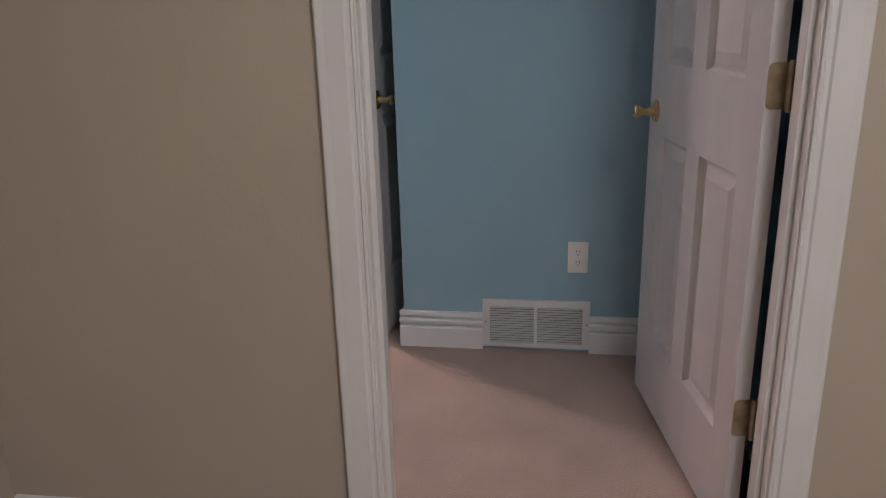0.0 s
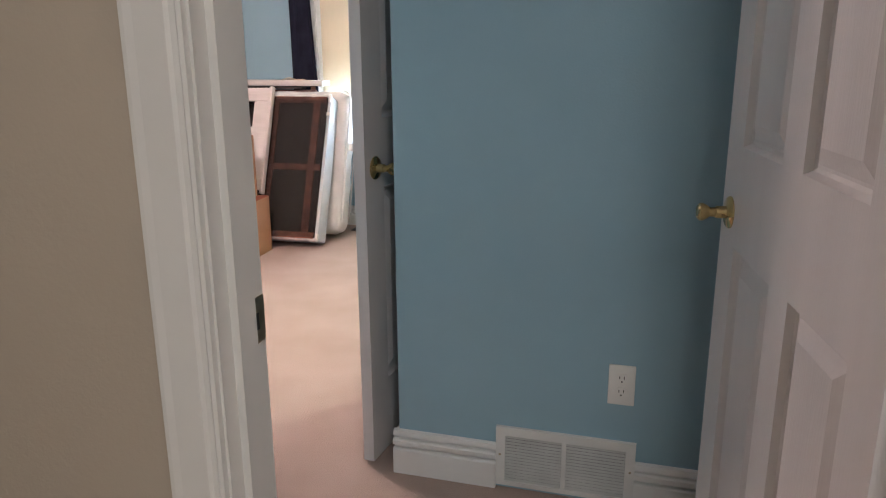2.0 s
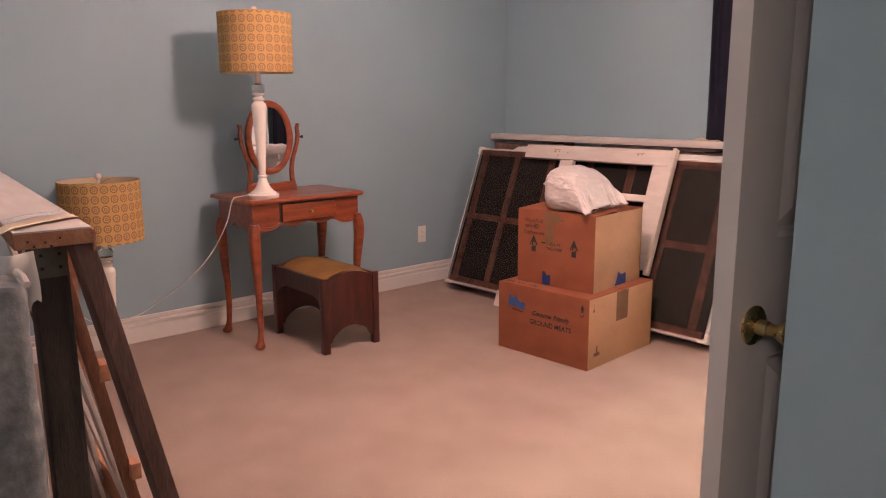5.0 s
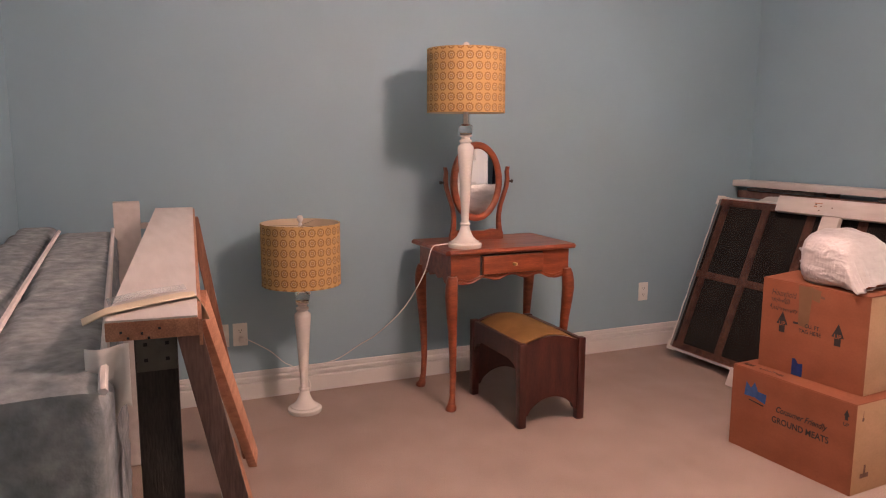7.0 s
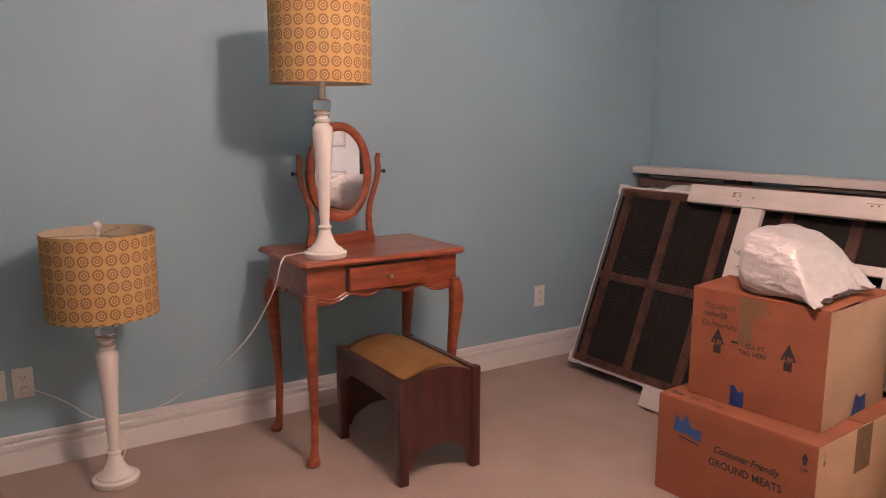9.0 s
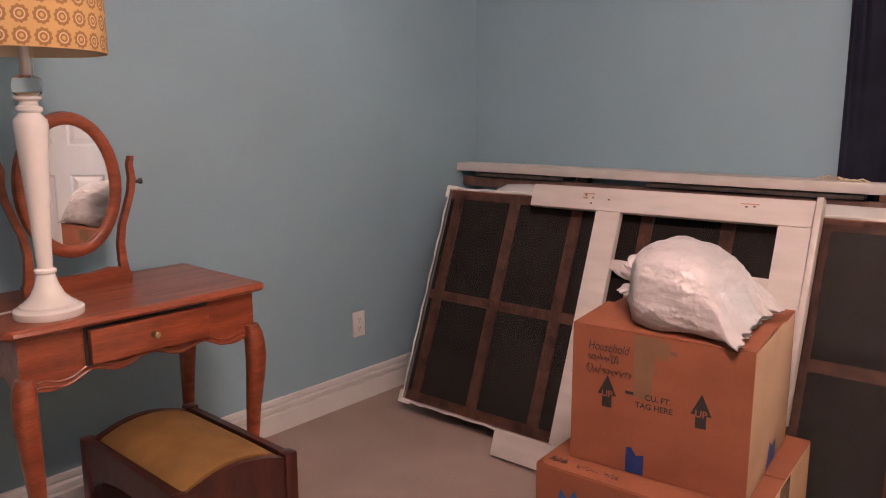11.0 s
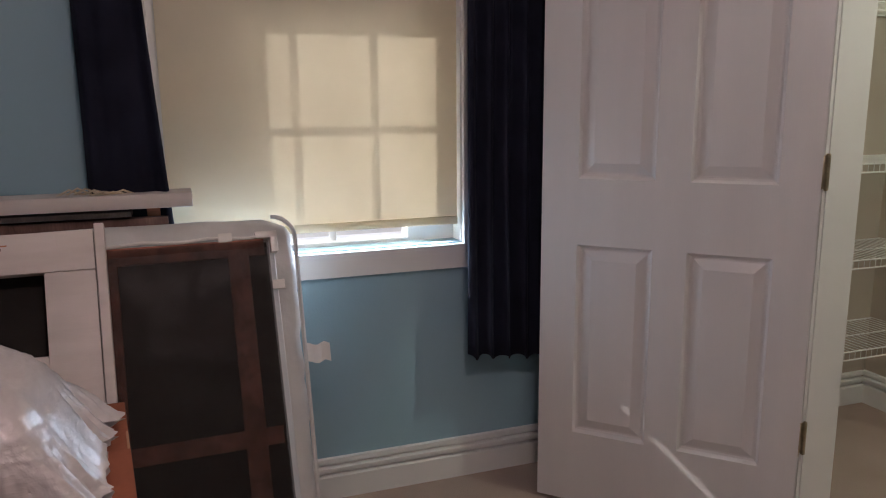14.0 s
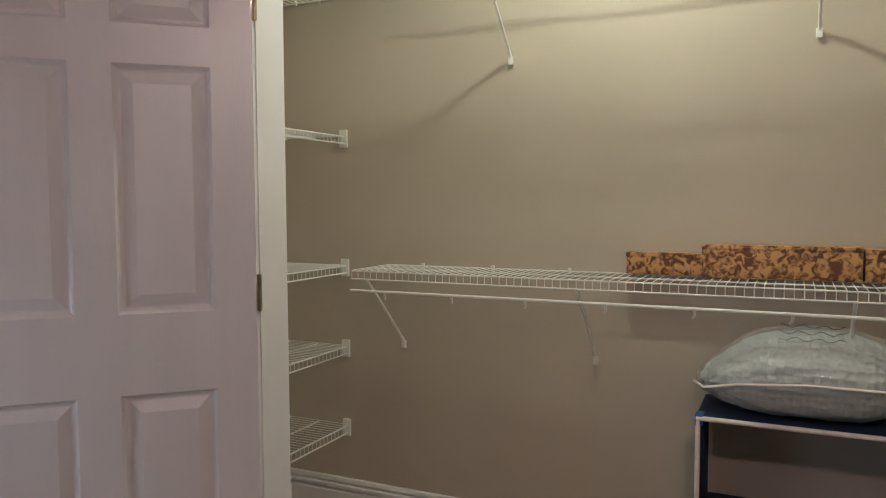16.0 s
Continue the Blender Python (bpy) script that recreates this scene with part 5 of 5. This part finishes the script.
def padded(name, L, T, H, mat, parent, label="", round_=0.05, tuft=0.006, m=None):
    """A soft block with rounded, slightly lumpy sides."""
    bm = bmesh.new()
    bmesh.ops.create_cube(bm, size=1.0)
    bmesh.ops.subdivide_edges(bm, edges=bm.edges[:], cuts=23, use_grid_fill=True)
    for v in bm.verts:
        p = Vector(((v.co.x + 0.5) * L, (v.co.y + 0.5) * T, (v.co.z + 0.5) * H))
        c = Vector((min(max(p.x, round_), L - round_), min(max(p.y, round_), T - round_), min(max(p.z, round_), H - round_)))
        d = p - c
        if d.length > 1e-6:
            dm = max(abs(d.x), abs(d.y), abs(d.z))
            p = c + d.normalized() * dm
        n_ = noise.noise(p * 9) * tuft + tuft * 0.6 * math.sin(p.x * 52) * math.sin(p.z * 52)
        p += (d.normalized() if d.length > 1e-6 else Vector()) * n_
        v.co = p
    return part(name, bm, mat, parent, label, True, m)


mt = thing("mattress", "white twin mattress standing on its side behind the box spring", "mattress", lean(-4.235, 5.245, 0.058, 1.2, 16.0))
padded("body", 1.90, 0.19, 0.965, M_MATTRESS, mt, round_=0.075)
for y_ in (0.03, 0.16):
    bm = bmesh.new()
    rr = 0.06
    tube(bm, [(1.90 - rr + rr * math.sin(a), y_, 0.965 - rr + rr * math.cos(a)) for a in [k * math.pi / 12 for k in range(7)]] + [(1.90, y_, 0.5), (1.90, y_, 0.09)], 0.006, 6)
    part("piping", bm, M_MATTRESS, mt, smooth=True)
bm = bmesh.new()
gr = [[bm.verts.new((1.902 + 0.072 * i / 8, 0.06 + 0.008 * math.sin(i), 0.565 + 0.050 * j / 3 + 0.004 * math.sin(i * 1.3))) for j in range(4)] for i in range(9)]
for i in range(8):
    for j in range(3):
        bm.faces.new((gr[i][j], gr[i + 1][j], gr[i + 1][j + 1], gr[i][j + 1]))
part("label_tag", bm, M_PAPER, mt, "white sewn-in label tag", True)

hb = thing("headboard", "white painted wooden headboard frame leaning on the box spring", "headboard", lean(-3.815, 4.905, 0.014, 2.7, 21.0))
HW, HT = 1.025, 0.036
for nm, x0, x1, z0, z1, yo in (("top_rail", 0.0, HW, 0.975, 1.062, -0.004), ("stile", 0.285, 0.382, 0.10, 0.975, 0.0), ("stile", 0.925, HW, 0.385, 0.975, 0.0), ("bottom_rail", 0.055, 0.62, 0.0, 0.10, -0.004),
                               ("slat", 0.382, 0.925, 0.762, 0.800, 0.004), ("slat", 0.382, 0.925, 0.582, 0.620, 0.004)):
    bm = bmesh.new()
    box(bm, (x0, yo, z0), (x1, HT - 0.006, z1), None, 0.003)
    part(nm, bm, M_WHITEWOOD, hb, smooth=True)
for x, z in ((0.235, 1.030), (0.265, 1.022), (0.82, 1.028), (0.845, 1.030), (0.26, 1.000), (0.33, 1.018)):
    boxes("screw_hole", M_OLDWOOD, hb, ((x - 0.004, -0.0048, z - 0.003), (x + 0.004, -0.003, z + 0.003)))
for x0, z0, w_, h_ in ((0.225, 1.034, 0.045, 0.004), (0.225, 1.016, 0.018, 0.007), (0.80, 1.036, 0.06, 0.003)):
    boxes("paint_scar", M_PINE, hb, ((x0, -0.0046, z0), (x0 + w_, -0.0038, z0 + h_)))
boxes("end_batten", M_WHITEWOOD, hb, ((HW + 0.002, -0.008, 0.36), (HW + 0.022, HT, 1.075)), bevel=0.003)

rf = thing("bed_rail_frame", "long white painted bed rail on bare wooden posts against the wall", "bed frame")
bm = bmesh.new()
box(bm, (-4.602, 5.672, 1.004), (-2.594, 5.795, 1.042), None, 0.003)
part("rail", bm, M_WHITEWOOD, rf, "white painted rail", True)
boxes("lower_rail", M_OLDWOOD, rf, ((-4.55, 5.70, 0.93), (-2.66, 5.735, 0.976)), bevel=0.003)
for x0, x1 in ((-4.45, -3.95), (-3.55, -2.75)):
    boxes("batten", M_DARKPOST, rf, ((x0, 5.676, 0.984), (x1, 5.79, 0.997)))
for x in (-3.89, -2.705):
    boxes("post", M_PINE if x > -3 else M_OLDWOOD, rf, ((x - 0.026, 5.735, 0.0), (x + 0.026, 5.79, 0.997)), bevel=0.003)
sc = thing("tape_scraps", "crumpled scraps of clear tape lying on the rail", "tape")
for i in range(7):
    a = i * 0.9
    bm = bmesh.new()
    tube(bm, [(-2.93 + 0.02 * i, 5.72 + 0.02 * math.sin(a), 1.040), (-2.90 + 0.022 * i, 5.71 + 0.03 * math.cos(a), 1.055 + 0.006 * math.sin(a)), (-2.86 + 0.02 * i, 5.73, 1.039)], 0.003, 5)
    part("scrap", bm, M_MASK, sc, smooth=True)

# ---------- the bed parts along the south wall ----------
m2 = thing("mattress", "grey quilted twin mattress standing on its edge against the wall", "mattress", pose(-3.96, 1.79, 0.0))
padded("body", 1.955, 0.205, 0.965, M_GREYQUILT, m2, round_=0.045, tuft=0.008)
for y_ in (0.012, 0.193):
    bm = bmesh.new()
    tube(bm, [(0.03, y_, 0.963), (1.0, y_, 0.966), (1.92, y_, 0.963), (1.945, y_, 0.952)], 0.007, 6)
    part("piping", bm, M_PIPING, m2, "pale corded edge", True)
m3 = thing("mattress", "grey quilted mattress standing between another mattress and the wall", "mattress", pose(-4.30, 1.625, 0.0))
padded("body", 2.0, 0.155, 0.95, M_GREYQUILT, m3, round_=0.04, tuft=0.008)

M_STEEL = material("dull_grey_steel", (0.16, 0.165, 0.14), 0.5, 0.15, 20.0, 0.1, 60.0, metal=0.6)
M_REDWOOD = wood("reddish_old_lumber", (0.26, 0.115, 0.065), (0.15, 0.06, 0.035), 0.7, (10, 10, 1.2), 0.2)
fr3 = thing("bed_side_frame", "dismantled bed frame of white painted board and raw wooden legs", "bed frame")
A, B = Vector((-2.105, 2.056, 1.014)), Vector((-3.93, 2.205, 1.020))
bm = bmesh.new()
beam(bm, A, B, 0.138, 0.030, bevel=0.002)
part("top_board", bm, M_PINE, fr3, "board with raw pine edges", True)
bm = bmesh.new()
beam(bm, A + Vector((-0.002, 0, 0.0165)), B + Vector((0.002, 0, 0.0165)), 0.136, 0.004, bevel=0.001)
part("paint_layer", bm, M_WHITEWOOD, fr3, "white painted face")
bm = bmesh.new()
beam(bm, (-2.15, 2.112, 0.998), (-2.15, 2.315, 0.03), 0.040, 0.068, up=(1, 0, 0))
part("leg", bm, M_OLDWOOD, fr3, "grey-brown old leg", True)
bm = bmesh.new()
beam(bm, (-2.215, 2.062, 0.0), (-2.205, 2.062, 0.996), 0.068, 0.050, up=(1, 0, 0))
part("post", bm, M_DARKPOST, fr3, "dark weathered post", True)
boxes("steel_plate", M_STEEL, fr3, ((-2.181, 2.030, 0.925), (-2.177, 2.094, 0.990)), bevel=0.001)
for y_, z_ in ((2.045, 0.945), (2.079, 0.945), (2.045, 0.972), (2.079, 0.972)):
    boxes("screw", M_SLOT, fr3, ((-2.1775, y_ - 0.003, z_ - 0.003), (-2.1760, y_ + 0.003, z_ + 0.003)))
bm = bmesh.new()
beam(bm, (-2.40, 2.150, 0.985), (-3.42, 2.395, 0.19), 0.030, 0.064, up=(0, 0, 1))
part("brace", bm, M_PINE, fr3, "raw pine brace", True)
bm = bmesh.new()
beam(bm, (-3.905, 2.272, 1.0), (-3.875, 2.435, 0.0), 0.034, 0.044, up=(1, 0, 0))
part("leg", bm, M_REDWOOD, fr3, "reddish brown bare leg", True)
bm = bmesh.new()
beam(bm, (-3.86, 2.375, 0.05), (-2.17, 2.33, 0.05), 0.028, 0.095)
part("floor_rail", bm, M_PINE, fr3, "raw pine rail on the carpet", True)
for x, dx in ((-2.62, 0.05), (-2.92, -0.03)):
    bm = bmesh.new()
    beam(bm, (x, 2.105, 0.996), (x + dx, 2.31, 0.02), 0.012, 0.045, up=(1, 0, 0), bevel=0.002)
    part("slat", bm, M_WHITEWOOD, fr3, "white painted slat", True)
bm = bmesh.new()
beam(bm, (-3.995, 2.03, 0.0), (-3.995, 2.035, 1.060), 0.095, 0.075, up=(1, 0, 0))
part("post", bm, M_WHITEWOOD, fr3, "white painted end post", True)
boxes("peg", M_WHITEWOOD, fr3, ((-4.02, 2.065, 0.955), (-3.98, 2.13, 0.975)), bevel=0.003)
edge = [(0, 0.012), (1, 0.012)]
jag = []
for i in range(41):
    u = i / 40
    drop_ = 0.018 + 0.016 * (0.5 + 0.5 * math.sin(7.5 * u + 0.6)) + 0.022 * max(0.0, noise.noise(Vector((u * 11, 2, 6)))) + 0.006 * noise.noise(Vector((u * 47, 1, 1)))
    jag.append((u, -drop_))
eb = bmesh.new()
prism(eb, [(u * (B - A).length, z) for u, z in edge[::-1] + jag], 0.0692, 0.0745, "y")
side = (B - A).normalized()
across = Vector((0, 0, 1)).cross(side).normalized()
mm = Matrix((side, across, Vector((0, 0, 1)))).transposed().to_4x4()
mm.translation = A
if (mm @ Vector((0, 0.07, 0))).y < A.y:
    mm = mm @ Matrix.Diagonal((1, -1, 1, 1))
bmesh.ops.transform(eb, matrix=mm, verts=eb.verts)
part("torn_edge", eb, M_PINE, fr3, "splintered raw pine edge with an uneven lower line")
for a_, b_, w_, th_, mat_, lab_ in (((-2.56, 2.120, 0.990), (-3.06, 2.335, 0.03), 0.050, 0.014, M_WHITEWOOD, "white painted lattice slat"), ((-3.06, 2.120, 0.985), (-2.60, 2.318, 0.03), 0.040, 0.012, M_WHITEWOOD, "white painted lattice slat"),
                                    ((-2.40, 2.115, 0.985), (-2.46, 2.300, 0.03), 0.034, 0.026, M_REDWOOD, "reddish brown bare strip")):
    bm = bmesh.new()
    beam(bm, a_, b_, th_, w_, up=(1, 0, 0), bevel=0.002)
    part("slat", bm, mat_, fr3, lab_, True)
for z_ in (0.62, 0.34):
    y_ = 2.115 + 0.19 * (0.985 - z_)
    boxes("block", M_PINE, fr3, ((-2.465, y_ + 0.008, z_ - 0.022), (-2.405, y_ + 0.034, z_ + 0.022)), bevel=0.003)
blk = thing("wood_offcut", "white painted wood offcut standing on the carpet by the bed frame", "wood block")
bm = bmesh.new()
box(bm, (-3.56, 2.296, 0.0), (-3.45, 2.322, 0.225), None, 0.003)
part("block", bm, M_WHITEWOOD, blk, smooth=True)
rng = random.Random(4)
for i in range(7):
    u = rng.uniform(0.02, 0.9)
    p = A.lerp(B, u) + Vector((0, 0.0685, rng.uniform(-0.008, 0.006)))
    boxes("knot", M_OLDWOOD, fr3, ((p.x - rng.uniform(0.006, 0.02), p.y - 0.002, p.z - 0.004), (p.x + 0.006, p.y + 0.0012, p.z + 0.004)))
for y_, z_ in ((2.01, 1.014), (2.04, 1.010), (2.066, 1.016), (2.02, 1.004), (2.05, 1.002)):
    boxes("nail_hole", M_SLOT, fr3, ((-2.1055, y_ - 0.0019, z_ - 0.0019), (-2.1035, y_ + 0.0019, z_ + 0.0019)))


def strip(name, pts, width, mat, label, category):
    """Thin tape laid along points, each with its own across-direction."""
    t = thing(name, label, category)
    bm = bmesh.new()
    g = []
    for p, a in pts:
        p, a = Vector(p), Vector(a).normalized() * width / 2
        g.append([bm.verts.new(p - a), bm.verts.new(p - a * 0.3 + Vector((0, 0, 0.003))), bm.verts.new(p + a * 0.4), bm.verts.new(p + a)])
    for r, s in zip(g, g[1:]):
        for k in range(3):
            bm.faces.new((r[k], r[k + 1], s[k + 1], s[k]))
    ob = part("strip", bm, mat, t, smooth=True)
    so = ob.modifiers.new("thick", "SOLIDIFY")
    so.thickness = 0.0012


ac = (1, 0.1, 0)
strip("masking_tape", [((-2.13, 1.955, 1.030), ac), ((-2.16, 1.99, 1.0385), ac), ((-2.20, 2.05, 1.0395), ac), ((-2.235, 2.11, 1.0395), ac), ((-2.25, 2.132, 1.037), ac), ((-2.245, 2.145, 1.015), ac), ((-2.24, 2.150, 0.990), (1, 0.2, 0.3))], 0.045, M_MASK, "cream masking tape wrapped over the white board", "tape")
strip("clear_tape", [((-2.23, 1.99, 1.0385), ac), ((-2.27, 2.05, 1.042), ac), ((-2.30, 2.12, 1.041), ac)], 0.05, M_FILM, "shiny clear tape stuck to the white board", "tape")
bm = bmesh.new()
gr = []
for i in range(9):
    row = []
    for j in range(13):
        u, v = i / 8, j / 12
        zz = 0.995 - v * (0.09 + 0.09 * (0.5 + 0.5 * math.sin(u * 5 + 0.5)) * (1 if u < 0.85 else 0.6))
        row.append(bm.verts.new((-2.100 + 0.012 * math.sin(5 * u + 4 * v), 1.958 + 0.062 * u, zz)))
    gr.append(row)
for i in range(8):
    for j in range(12):
        bm.faces.new((gr[i][j], gr[i + 1][j], gr[i + 1][j + 1], gr[i][j + 1]))
tp = thing("torn_paper", "torn white paper hanging from the end of the board", "paper")
po = part("sheet", bm, M_PAPER, tp, smooth=True)
so_ = po.modifiers.new("thick", "SOLIDIFY")
so_.thickness = 0.001


# ---------- closet ----------
def wire_shelf(name, along, lo, hi, back, front, z, label, rod=False, lip=0.03, ends=(), struts=(), pitch=0.0265):
    """A wire shelf. along: the axis it runs on; back and front: its depth on the other axis."""
    t = thing(name, label, "wire shelf", group="closet wire shelves")

    def P(s, d, h):
        return (s, d, h) if along == "x" else (d, s, h)
    sgn = 1 if front > back else -1
    bm = bmesh.new()
    n = int((hi - lo) / pitch)
    for i in range(n + 1):
        s = lo + (hi - lo) * i / n
        tube(bm, [P(s, back - sgn * 0.004, z + 0.0022), P(s, front, z + 0.0022), P(s, front + sgn * 0.003, z - 0.002), P(s, front + sgn * 0.003, z - lip)], 0.0016, 4)
    tagged(part("wire_deck", bm, M_WIRE, t), kind="stuff")
    for d, h in ((back, z), ((back + front) / 2, z - 0.002), (front, z - 0.001), (front + sgn * 0.005, z - lip)):
        bm = bmesh.new()
        tube(bm, [P(lo, d, h), P(hi, d, h)], 0.0030, 8)
        part("rail_wire", bm, M_WIRE, t, smooth=True)
    if rod:
        bm = bmesh.new()
        tube(bm, [P(lo, front + sgn * 0.012, z - 0.072), P(hi, front + sgn * 0.012, z - 0.072)], 0.0050, 8)
        part("hanging_rod", bm, M_WIRE, t, smooth=True)
        k = lo + 0.1
        while k < hi:
            bm = bmesh.new()
            tube(bm, [P(k, front + sgn * 0.012, z - 0.072), P(k, front + sgn * 0.004, z - 0.094), P(k + 0.006, front - sgn * 0.006, z - 0.102)], 0.0045, 6)
            part("rod_hook", bm, M_WIRE, t)
            k += 0.27
    for s in struts:
        bm = bmesh.new()
        tube(bm, [P(s, front + sgn * 0.003, z - 0.03), P(s, back + sgn * 0.008, z - 0.30), P(s, back + sgn * 0.003, z - 0.32)], 0.0055, 6)
        box(bm, tuple(min(a, b) for a, b in zip(P(s - 0.010, back, z - 0.335), P(s + 0.010, back + sgn * 0.009, z - 0.305))), tuple(max(a, b) for a, b in zip(P(s - 0.010, back, z - 0.335), P(s + 0.010, back + sgn * 0.009, z - 0.305))), None, 0.002)
        part("support_strut", bm, M_WIRE, t, "white diagonal support strut", True)
    for s in ends:
        a, b = P(s - 0.012, front - sgn * 0.022, z - 0.045), P(s + 0.0, front + sgn * 0.014, z + 0.028)
        bm = bmesh.new()
        box(bm, tuple(map(min, a, b)), tuple(map(max, a, b)), None, 0.002)
        part("end_bracket", bm, M_WIRE, t, "white plastic end bracket", True)
    k = lo + 0.15
    while k < hi:
        a, b = P(k - 0.006, back - sgn * 0.006, z - 0.008), P(k + 0.006, back + sgn * 0.006, z + 0.012)
        bm = bmesh.new()
        box(bm, tuple(map(min, a, b)), tuple(map(max, a, b)), None, 0.002)
        part("wall_clip", bm, M_WIRE, t)
        k += 0.30
    return t


for z in (1.595, 1.056, 0.713, 0.372):
    wire_shelf("wire_shelf", "x", CLOSET_IN + 0.005, EAST - 0.002, NORTH - 0.006, 5.512, z, "short white wire shelf across the closet end wall", ends=(EAST,))
wire_shelf("wire_shelf", "y", VENT + 0.13, 5.300, EAST - 0.007, -0.205, 1.066, "long white wire closet shelf with a hanging rod", True, 0.03, struts=(5.235, 4.447, 3.65, 3.0))
wire_shelf("wire_shelf", "y", VENT + 0.13, NORTH - 0.01, EAST - 0.007, -0.205, 2.165, "high white wire closet shelf", True, 0.03, struts=(4.775, 3.752, 3.05))

# flat mottled boxes on the shelf
for lo, hi, lab in (((0.018, 4.045, 1.073), (0.080, 4.330, 1.146), "flat mottled brown cork-print box standing on the wire shelf"), ((-0.005, 3.62, 1.073), (0.070, 4.080, 1.178), "long mottled brown cork-print box on the wire shelf"),
                    ((0.0, 3.10, 1.073), (0.072, 3.612, 1.172), "mottled brown cork-print box on the wire shelf")):
    c = thing("cork_box", lab, "box", group="cork-print boxes")
    boxes("body", M_CORK, c, (lo, (hi[0], hi[1], hi[2] - 0.012)), bevel=0.002)
    boxes("lid", M_CORK, c, ((lo[0] - 0.002, lo[1] - 0.002, hi[2] - 0.014), (hi[0] + 0.002, hi[1] + 0.002, hi[2])), bevel=0.002)

# cloth cube shelf with a pillow on it
cs = thing("cube_organizer", "dark blue cloth cube organizer with white piping", "organizer")
cx0, cx1, cy0, cy1, cz = -0.215, 0.070, 3.22, 4.068, 0.667
for nm, lo, hi in (("top_panel", (cx0, cy0, cz - 0.014), (cx1, cy1, cz)), ("shelf_panel", (cx0 + 0.004, cy0 + 0.012, 0.315), (cx1, cy1 - 0.012, 0.329)), ("bottom_panel", (cx0, cy0 + 0.012, 0.004), (cx1, cy1 - 0.012, 0.018)),
                   ("side_panel", (cx0, cy0, 0), (cx1, cy0 + 0.012, cz - 0.014)), ("side_panel", (cx0, cy1 - 0.012, 0), (cx1, cy1, cz - 0.014)), ("divider_panel", (cx0 + 0.004, 3.478, 0.018), (cx1, 3.490, cz - 0.014))):
    boxes(nm, M_NAVYCLOTH, cs, (lo, hi), bevel=0.002)
for a, b in (((cx0 - 0.002, cy0, cz - 0.007), (cx0 - 0.002, cy1, cz - 0.007)), ((cx0 - 0.002, cy1 - 0.006, 0), (cx0 - 0.002, cy1 - 0.006, cz - 0.01)), ((cx0 - 0.002, cy0 + 0.006, 0), (cx0 - 0.002, cy0 + 0.006, cz - 0.01)),
             ((cx0 - 0.002, cy0, 0.322), (cx0 - 0.002, cy1 - 0.012, 0.322)), ((cx0 - 0.002, 3.484, 0.0), (cx0 - 0.002, 3.484, cz - 0.01))):
    bm = bmesh.new()
    tube(bm, [a, b], 0.0075, 8)
    part("piping", bm, M_PIPING, cs, "white piping along the edges", True)
boxes("corner_patch", M_BLUEPIPE, cs, ((cx0 - 0.006, cy1 - 0.02, cz - 0.03), (cx0 + 0.05, cy1 + 0.003, cz + 0.003)), bevel=0.003)


def pillow():
    t = thing("bagged_pillow", "grey pillow in a clear zipped plastic bag lying on the organizer", "pillow", pose(-0.07, 3.765, 0.670))
    LX, LY, HZ = 0.17, 0.305, 0.128
    for nm, mat, grow in (("pillow", M_PILLOW, 0.0), ("plastic_cover", M_FILM, 0.007)):
        bm = bmesh.new()
        bmesh.ops.create_icosphere(bm, subdivisions=5, radius=1.0)
        for v in bm.verts:
            p = v.co.copy()
            sx, sy = math.copysign(abs(p.x) ** 0.75, p.x), math.copysign(abs(p.y) ** 0.72, p.y)
            q = Vector((sx * (LX + grow), sy * (LY + grow), 0))
            h = (HZ + grow) * (p.z + 1)
            edge = max(abs(sx), abs(sy))
            q.z = h if p.z < 0 else (HZ + grow) + (HZ * 0.95 + grow) * p.z * (1 - 0.25 * edge ** 3)
            q.xy *= 1 + 0.10 * (1 - abs(p.z)) ** 3 * (abs(sx * sy)) ** 2
            cr = noise.noise(p * 5) * 0.008 + (1 - abs(noise.noise(p * 9)) * 2) * (0.006 if grow else 0.003)
            q += p * cr
            q.z = max(q.z * (1 - 0.30 * max(0.0, sy) ** 2), 0.001)
            v.co = q
        part(nm, bm, mat, t, "grey honeycomb pillow cloth" if not grow else "clear plastic cover with a zip", True)
    bm = bmesh.new()
    tube(bm, [(-LX - 0.008, -LY * 0.9, HZ), (-LX - 0.012, 0, HZ), (-LX - 0.010, LY * 0.6, HZ * 0.88), (-LX - 0.006, LY * 0.92, HZ * 0.74), (-LX * 0.5, LY + 0.012, HZ * 0.70)], 0.004, 6)
    part("zip", bm, M_PIPING, t, smooth=True)
    for i in range(3):
        bm = bmesh.new()
        pts = [(-LX * 0.55 + 0.05 * i, -0.10 + 0.016 * k, 2 * HZ - 0.012 + 0.006 * math.sin(k * 1.7 + i) + 0.012 * i) for k in range(12)]
        tube(bm, pts, 0.0014, 4)
        part("printed_line", bm, M_INK, t)


pillow()

# ---------- bricks at the window reveal, outside ----------
bk_data = None
wall_b = bpy.data.objects["wall_brick_outside"]
for i in range(14):
    w = 0.034 if i % 2 else 0.040
    if bk_data is None:
        bm = bmesh.new()
        box(bm, (0, 0, 0), (0.04, 0.098, 0.056), None, 0.004)
        first = part("brick", bm, M_BRICK, wall_b)
        bk_data = first.data
        ob = first
    else:
        ob = new("brick", bk_data)
        ob.parent = wall_b
    ob.matrix_basis = pose(-2.738 + (0.0 if i % 2 else 0.004), 5.966, WIN_B + 0.002 + i * 0.0667)
